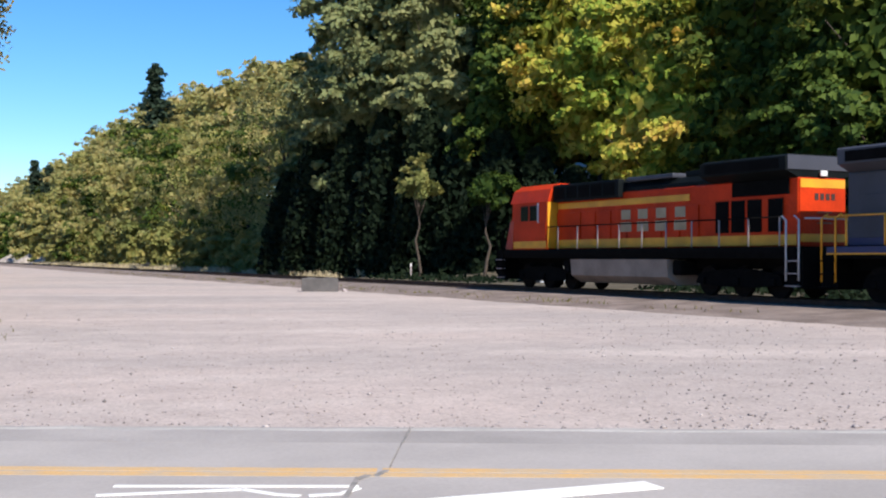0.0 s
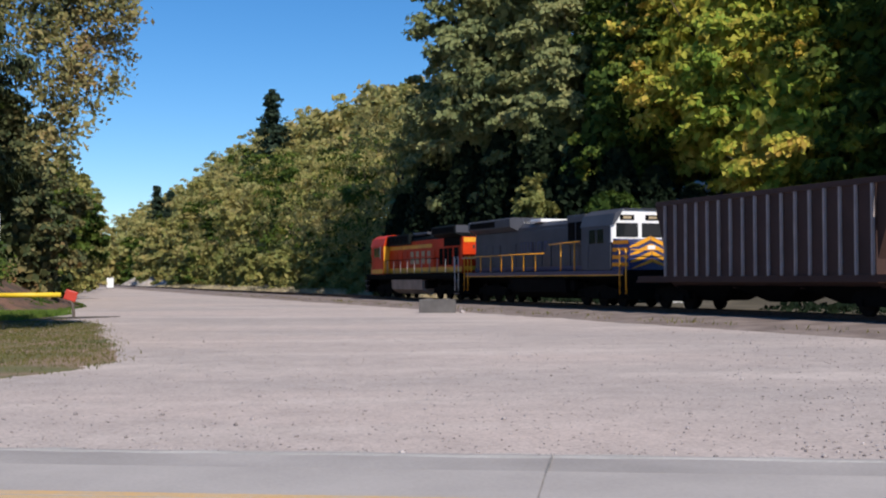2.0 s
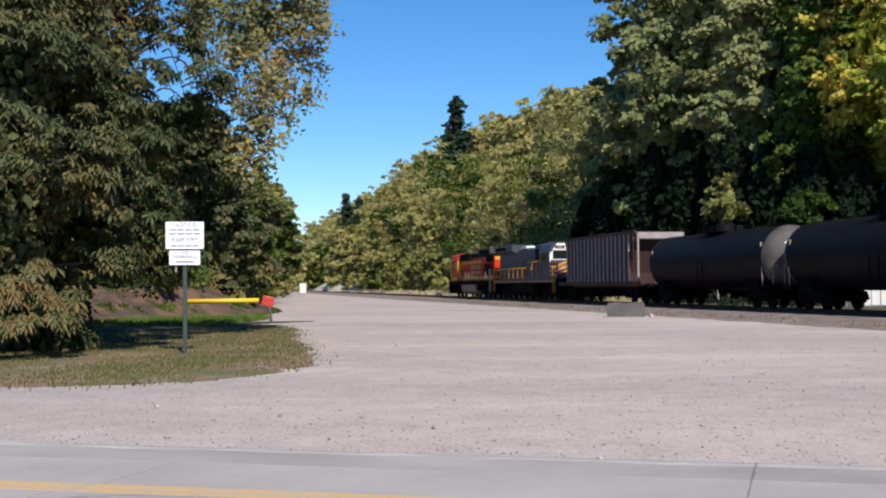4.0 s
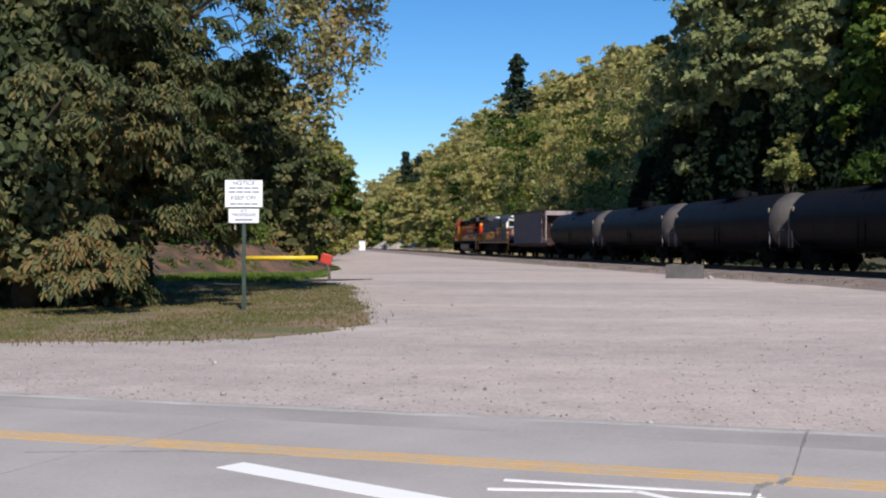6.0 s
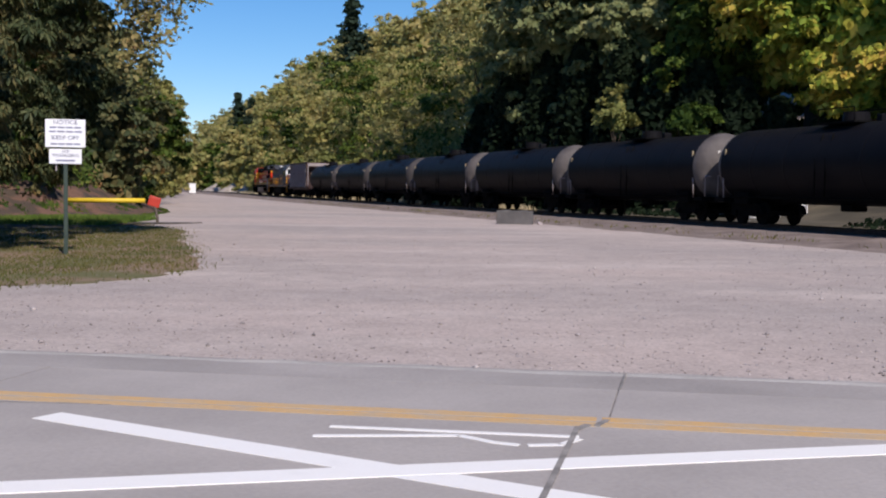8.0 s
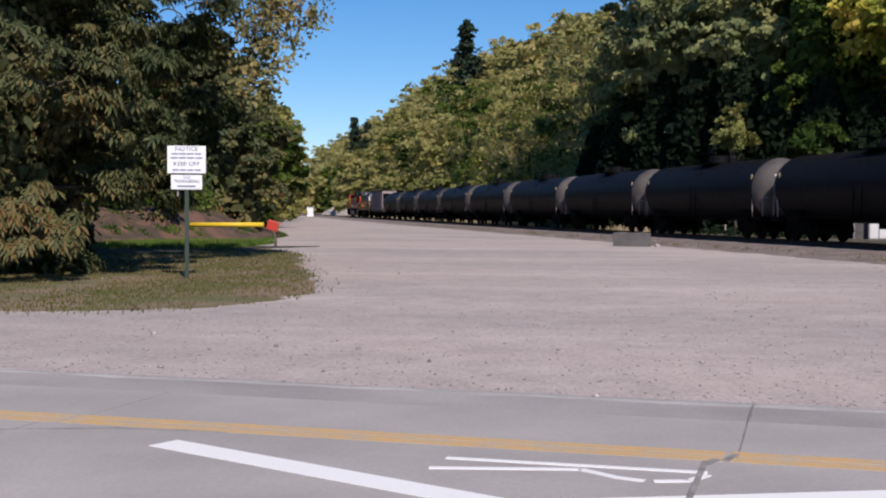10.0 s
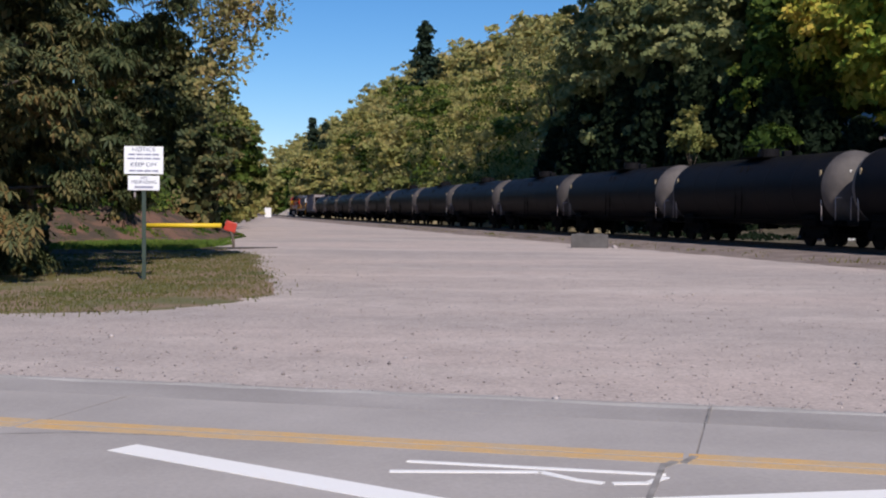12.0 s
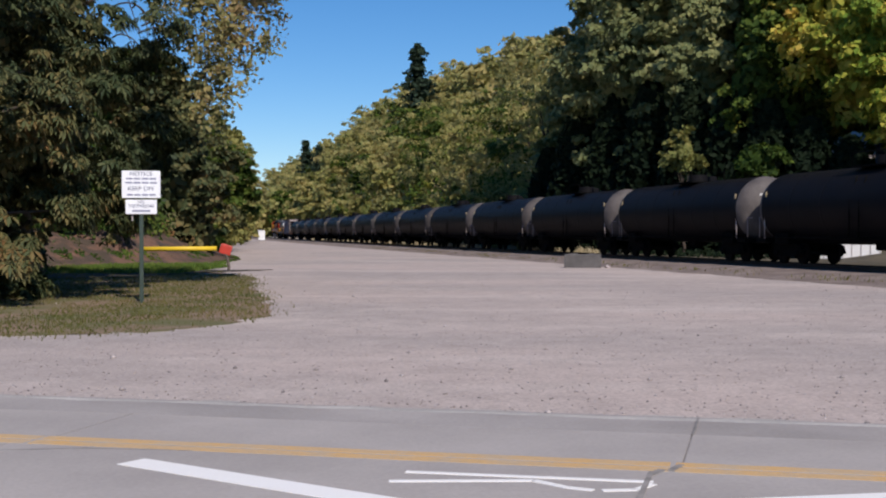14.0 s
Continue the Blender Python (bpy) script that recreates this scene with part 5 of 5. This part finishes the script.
def shade_cedar(x, y, z, height, rad, seed):
    """A dense added evergreen, its near-black colour standing in for shade: drooping sprays in tiers."""
    rng = np.random.default_rng(seed)
    e = base("cedar_tree", pose(x, y, z), "dense added cedar, painted blackish as the wood's shade", "tree", "trees")
    n = 7500
    u, a = rng.random(n), rng.uniform(0, 2 * math.pi, n)
    r = rad * (1.04 - u) ** 0.5 * rng.uniform(0.35, 1.08, n)
    P = np.stack([r * np.cos(a), r * np.sin(a), 0.2 + height * u - 0.15 * r], -1)
    v, f = leaves(rng, P, np.stack([np.cos(a), np.sin(a), 0.1 + 0 * a], -1), 0.52, 0.4)
    c = new("crown", mesh_from("crown", v, f, M["shade_cedar"]))
    c.parent = e
    part("trunk", tube(bmesh.new(), [(0, 0, -0.4), (0, 0, height * 0.5), (0, 0, height)], [0.35, 0.2, 0.03], 8), M["bark"], e)


# Added evergreens that blacken the shaded hollow below the crowns.
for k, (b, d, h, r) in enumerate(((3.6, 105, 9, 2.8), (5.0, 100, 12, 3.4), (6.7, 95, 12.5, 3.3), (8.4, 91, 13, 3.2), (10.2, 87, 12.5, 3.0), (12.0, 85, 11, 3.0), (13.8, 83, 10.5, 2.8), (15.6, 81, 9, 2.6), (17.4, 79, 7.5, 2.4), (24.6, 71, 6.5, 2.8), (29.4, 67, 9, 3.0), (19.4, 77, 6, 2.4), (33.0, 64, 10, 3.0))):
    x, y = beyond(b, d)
    shade_cedar(x, y, hill(x, y) * 0.9, h, r, 200 + k)
rt = random.Random(17)
row = [(b / 10, 0.60 + 0.22 * rt.random(), rt.uniform(11, 14)) for b in range(44, -95, -9)]
row += [(b / 10 + 0.5, 0.78 + 0.12 * rt.random(), rt.uniform(22, 28)) for b in range(40, -95, -11)]
for k, (b, share, side) in enumerate(row):
    d = at_side(b, side)
    x, y = beyond(b, d)
    h = 1.7 + d * math.tan(radians(skyline(b) * share)) - hill(x, y) * 0.9
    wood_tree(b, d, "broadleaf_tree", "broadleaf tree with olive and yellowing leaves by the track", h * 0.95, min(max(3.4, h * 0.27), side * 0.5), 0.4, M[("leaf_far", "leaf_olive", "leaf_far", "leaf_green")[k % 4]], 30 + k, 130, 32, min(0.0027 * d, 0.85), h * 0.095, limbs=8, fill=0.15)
for k, (b, d, h, r) in enumerate(((1.6, 122, 4.6, 2.4), (-0.6, 138, 4.8, 2.4), (-2.2, 158, 6.5, 3.0), (-3.8, 184, 7, 3.2), (0.4, 130, 3.8, 2.0), (-5.2, 218, 8, 4.0), (-6.4, 252, 9, 4.2), (2.9, 112, 3.2, 2.0))):
    wood_tree(b, d, "bush", "rounded olive bush by the track", h, r, 0.2, M["leaf_olive"], 60 + k, 80, 30, 0.48, 0.7, profile=SKIRT, limbs=6, trunk_r=0.12, group="bushes")


def conifer(x, y, z, height, rad, seed):
    rng = np.random.default_rng(seed)
    e = base("conifer_tree", pose(x, y, z), "dark tall conifer standing above the wood", "tree", "trees")
    C, N = [], []
    for k in range(60):
        u = 0.25 + 0.75 * k / 60
        rr = rad * (1.03 - u) ** 0.55 * rng.uniform(0.3, 1.2)
        for j in range(9):
            a = rng.uniform(0, 2 * math.pi)
            d = np.array((math.cos(a), math.sin(a), -0.25))
            w = rng.random(13)[:, None]
            C.append(np.array((0, 0, height * u)) + d * rr * w + rng.normal(0, 0.22, (13, 3)))
            N.append(np.tile(np.array((d[0] * 0.4, d[1] * 0.4, 1.0)), (13, 1)))
    v, f = leaves(rng, np.concatenate(C), np.concatenate(N), 1.0)
    c = new("crown", mesh_from("crown", v, f, M["needle"]))
    c.parent = e
    part("trunk", tube(bmesh.new(), [(0, 0, -0.5), (0, 0, height * 0.5), (0, 0, height)], [0.5, 0.3, 0.04], 8), M["bark"], e)
    return e


x, y = beyond(-2.75, 262)
conifer(x, y, hill(x, y), 43.6 - hill(x, y), 10.5, 3)
x, y = beyond(-8.1, 440)
conifer(x, y, hill(x, y), 36.0 - hill(x, y), 7.5, 4)
x, y = beyond(-7.5, 430)
conifer(x, y, hill(x, y), 33.5 - hill(x, y), 7.5, 5)


def wood(name, label, spots, material, seed, leaf, clumps, per, low=0.02):
    """A far stand of trees nobody could count, as one mesh of leaves."""
    rng = np.random.default_rng(seed)
    V, F, off = [], [], 0
    for x, y, h, r in spots:
        z = hill(x, y)
        C, N, _ = crown_points(rng, h * low, h, r, clumps, per, r * 0.34, TALL, bough=3)
        C, N, size = with_fill(rng, C, N, h * low, h, r, TALL, leaf, 0.25)
        v, f = leaves(rng, C + np.array((x, y, z)), N, size)
        V.append(v)
        F.append(f + off)
        off += len(v)
    return tagged(new(name, mesh_from(name, np.concatenate(V), np.concatenate(F), material)), label, "woodland", kind="stuff")


spots = []
for k in range(95):
    b = -9.6 + 15.1 * k / 95 + rt.uniform(-0.3, 0.3)
    d = at_side(b, rt.uniform(34, 62))
    x, y = beyond(b, d)
    h = 1.7 + d * math.tan(radians(skyline(b) * rt.uniform(0.92, 1.05))) - hill(x, y)
    spots.append((x, y, h * 0.95, max(5.0, h * 0.20)))
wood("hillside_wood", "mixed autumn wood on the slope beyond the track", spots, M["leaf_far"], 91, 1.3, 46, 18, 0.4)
spots = []
for s in range(-60, 60, 8):
    for d in (42, 56):
        q = on_track(s + rt.uniform(-4, 4), d + rt.uniform(-5, 5))
        spots.append((q.x, q.y, rt.uniform(18, 24), rt.uniform(5.5, 7.5)))
wood("deep_wood", "dark green wood behind the trackside trees", spots, M["leaf_green"], 92, 1.6, 60, 12, 0.3)
spots = []
for k in range(46):
    y = 95 + k * 8.5
    x = -0.262 * y * (1.0 + 0.0002 * k) - 3 - rt.uniform(0, 16) + 0.018 * max(0, y - 150)
    spots.append((x, y, rt.uniform(8, 13), rt.uniform(4, 6)))
wood("left_wood", "green trees along the edge of the lot", spots, M["leaf_green"], 93, 1.2, 64, 9)
spots = [(-105 + rt.uniform(-30, 30), 470 + rt.uniform(-20, 60), rt.uniform(14, 20), 9) for _ in range(26)]
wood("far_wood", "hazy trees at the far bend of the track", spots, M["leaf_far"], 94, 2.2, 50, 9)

for k, b in enumerate((-9.3, -8.5, -7.7)):
    heap = bmesh.new()
    bmesh.ops.create_grid(heap, x_segments=16, y_segments=16, size=1)
    for v in heap.verts:
        r = max(0, 1 - v.co.length)
        v.co = Vector((v.co.x * 3.4 + r * 1.2, v.co.y * 2.6, 2.6 * r + 0.3 * noise.noise(v.co * 4 + Vector((k, 0, 0))) * r - 0.05))
    ob = part("gravel_heap", heap, mat("pale_heap_gravel", (0.42, 0.37, 0.33), 0.95, 0, 0.8, 0.4, 6, 0.6))
    x, y = beyond(b, at_side(b, 7.5))
    ob.matrix_basis = pose(x, y, 0.25, 0, 0, 10 * k)
    tagged(ob, "pale heap of gravel beside the far track", "gravel heap", "gravel heaps")

# ---- trees by the lot ----
chestnut("large dark chestnut with drooping rusty-edged leaves", -14.9, 35.0, 16.0, 5.7, 2.0, 71, 84, 21, 0.27, TALL, 0.4)
chestnut("dark chestnut with low drooping rusty-edged leaves", -14.3, 29.6, 11.5, 4.2, 0.2, 72, 60, 22, 0.26, TALL, 0.3)
tree("chestnut_tree", "tall dark chestnut behind the verge", -24.0, 39, 17, 6.0, 0.5, M["leaf_chestnut"], 73, 300, 26, 0.5, 1.0, profile=SKIRT, trunk_r=0.4, fill=0.4)
tree("chestnut_tree", "dark chestnut behind the verge", -25.0, 62, 13, 5.2, 1.0, M["leaf_chestnut"], 77, 220, 26, 0.5, 1.0, profile=SKIRT, trunk_r=0.35, fill=0.4)
tree("maple_tree", "young dark maple at the lot's edge", -19.8, 76, 11.5, 4.0, 0.5, M["leaf_chestnut"], 74, 220, 50, 0.45, 0.9, profile=SKIRT, trunk_r=0.25, fill=0.4)
tree("maple_tree", "young maple at the lot's edge", -25.6, 108, 11.5, 4.4, 3.4, M["leaf_green"], 76, 200, 50, 0.5, 1.0, profile=SKIRT, trunk_r=0.25, fill=0.4)
tree("maple_tree", "maple at the lot's edge", -27.5, 92, 15, 5.5, 0.5, M["leaf_green"], 78, 170, 45, 0.6, 1.1, profile=SKIRT, trunk_r=0.25, fill=0.4)


for k, (b, d, top) in enumerate(((-13.3, 84, 5.9), (-12.7, 104, 5.7), (-12.2, 128, 5.4), (-11.6, 150, 5.0), (-11.1, 178, 4.7), (-10.7, 208, 4.4), (-10.35, 238, 3.6))):
    x, y = beyond(b - 0.9, d)
    h = 1.7 + d * math.tan(radians(top))
    tree("broadleaf_tree", "slim green tree at the lot's far edge", x, y, h, h * 0.26, 0.3, M[("leaf_green", "leaf_olive", "leaf_olive", "leaf_far")[min(k // 2, 3)]], 300 + k, 130, 40, min(0.0030 * d, 0.6), h * 0.07, limbs=8, trunk_r=0.2, fill=0.3)


rng = np.random.default_rng(48)
P = []
while len(P) < 9000:
    x, y = rng.uniform(-27, -12), rng.uniform(30, 50)
    if math.degrees(math.atan2(x, y)) < -20.4 - 1.2 * noise.noise(Vector((y * 0.5, 0, 3))):
        P.append((x, y, 0.05 + rng.random() ** 1.4 * (2.0 + 1.2 * noise.noise(Vector((x * 0.4, y * 0.4, 1))))))
v, f = leaves(rng, np.array(P), np.tile(np.array((0.2, -0.6, 0.5)), (len(P), 1)), 0.30)
tagged(new("shrubs", mesh_from("shrubs", v, f, M["leaf_chestnut"])), "dark low shrubs under the chestnuts", "shrubs", kind="stuff")


def hanging_tree():
    """A slim tree behind the chestnuts whose boughs arch over and hang in bunches of yellowing leaves."""
    rng = np.random.default_rng(75)
    e = base("cottonwood_tree", pose(-14.7, 38.0, 0) @ Matrix.Diagonal((0.724, 0.724, 0.724, 1)), "slim tree with hanging bunches of yellowing leaves", "tree", "trees")
    part("trunk", tube(bmesh.new(), [(0, 0, -0.3), (0.3, 0, 5), (1.0, 0, 10), (2.2, 0, 19)], [0.26, 0.2, 0.15, 0.05], 8), M["palebark"], e)
    C, N = [], []

    def bunch(c, count, spread):
        d = rng.normal(0, 1, (count, 3)) * np.array((spread, spread, spread * 0.8))
        C.append(np.asarray(c) + d)
        N.append(np.tile(np.array((0.2, -0.6, 0.6)), (count, 1)))

    # arching boughs: where they leave the stem, their crest, and where they hang to
    boughs = ((11.5, 7.6, 17.6, 8.6, 7.1, 1.0), (12.5, 8.0, 17.0, 9.2, 8.4, 0.9), (10.5, 7.2, 15.4, 8.0, 6.6, 0.8), (11.8, 10.4, 15.6, 11.0, 11.0, 0.45),
              (13.0, 6.0, 16.4, 7.4, 12.2, 0.8), (13.5, 9.6, 16.8, 11.6, 13.4, 0.7), (14.0, 4.4, 17.0, 5.6, 13.6, 0.7), (12.2, 9.0, 14.8, 9.9, 9.6, 0.5),
              (15.0, 8.2, 18.6, 10.4, 14.6, 0.9), (14.5, 5.2, 17.6, 6.4, 14.4, 0.8))
    for k, (z0, xc, zc, xe, ze, wide) in enumerate(boughs):
        yo = rng.uniform(-1.2, 1.2)
        ctrl = [np.array(q) for q in ((1.0, 0, z0), (xc * 0.55, yo * 0.4, (z0 + zc) / 2 + 0.8), (xc, yo, zc), ((xc + xe) / 2 + 0.2, yo, (zc + ze) / 2 + 0.4), (xe, yo * 1.2, ze))]
        part("bough", tube(bmesh.new(), ctrl, [0.09, 0.07, 0.045, 0.025, 0.008], 6), M["palebark"], e)
        steps = int(abs(zc - ze) / 0.42) + 5
        for i in range(steps):
            w = i / (steps - 1)
            seg = 2 + min(w * 2, 1.999)
            c = ctrl[int(seg)] * (1 - seg % 1) + ctrl[int(seg) + 1] * (seg % 1)
            for _ in range(2):
                bunch(c + rng.normal(0, 1, 3) * np.array((wide * (1.1 - 0.5 * w), wide * 0.8, 0.3)), int(rng.uniform(22, 52)), rng.uniform(0.18, 0.40))
    for k in range(9):
        x0, z0, fall = rng.uniform(5.0, 7.4), rng.uniform(11.0, 14.0), rng.uniform(1.8, 4.2)
        p = [(x0 - 1.4 * (1 - w) ** 1.5 + 0.2 * math.sin(5 * w + k), 0.2, z0 + 0.7 * math.sin(2.2 * w) - fall * w * w) for w in [i / 9 for i in range(10)]]
        part("bare_twig", tube(bmesh.new(), p, [0.045 - 0.0038 * i for i in range(10)], 5), M["bark"], e, "bare hanging twig")
    v, f = leaves(rng, np.concatenate(C), np.concatenate(N), 0.235)
    c = new("crown", mesh_from("crown", v, f, M["leaf_hang"]))
    c.parent = e
    return e


hanging_tree()

# ---- train: build once, copy, and set moving ----
LOCO, HOP, TANK = 20.65, 17.85, 16.80


def lengthen(thing, k):
    """Brings a car to its true length: all but its wheels is stretched along it."""
    done = set()
    for ob in [thing] + list(thing.children_recursive):
        if ob.name.startswith("wheelset"):
            ob.matrix_basis = Matrix.Translation((ob.matrix_basis.translation.x * k, 0, ob.matrix_basis.translation.z))
        elif ob.data and ob.data.name not in done:
            done.add(ob.data.name)
            ob.data.transform(Matrix.Diagonal((k, 1, 1, 1)))
    return thing


train = []
train.append((lengthen(locomotive("orange"), LOCO / 22.3), LOCO / 2, 0))
train.append((lengthen(locomotive("silver"), LOCO / 22.3), LOCO * 1.5, 180))
train.append((lengthen(hopper_car(), HOP / 16.5), LOCO * 2 + HOP / 2, 0))
first = lengthen(tank_car(), TANK / 18.1)
for k in range(18):
    car = first if k == 0 else copy_thing(first, pose(0, 0, 0))
    train.append((car, LOCO * 2 + HOP + TANK * (k + 0.5), 0))


def front_at(t):
    """Metres along the track of the train's leading coupler."""
    return -26.59 + 19.725 * t + 0.0133 * t * t


def motions():
    for car, back, turn in train:
        rows = []
        for k in range(0, 29):
            t = k * 0.5
            s = front_at(t) - back
            a, b = on_track(s - 6, 0, RAIL_Z), on_track(s + 6, 0, RAIL_Z)
            d, mid = b - a, (a + b) / 2
            rows.append((t, pose(mid.x, mid.y, mid.z, 0, 0, math.degrees(math.atan2(d.y, d.x)) + turn)))
        walk(car, rows)


motions()
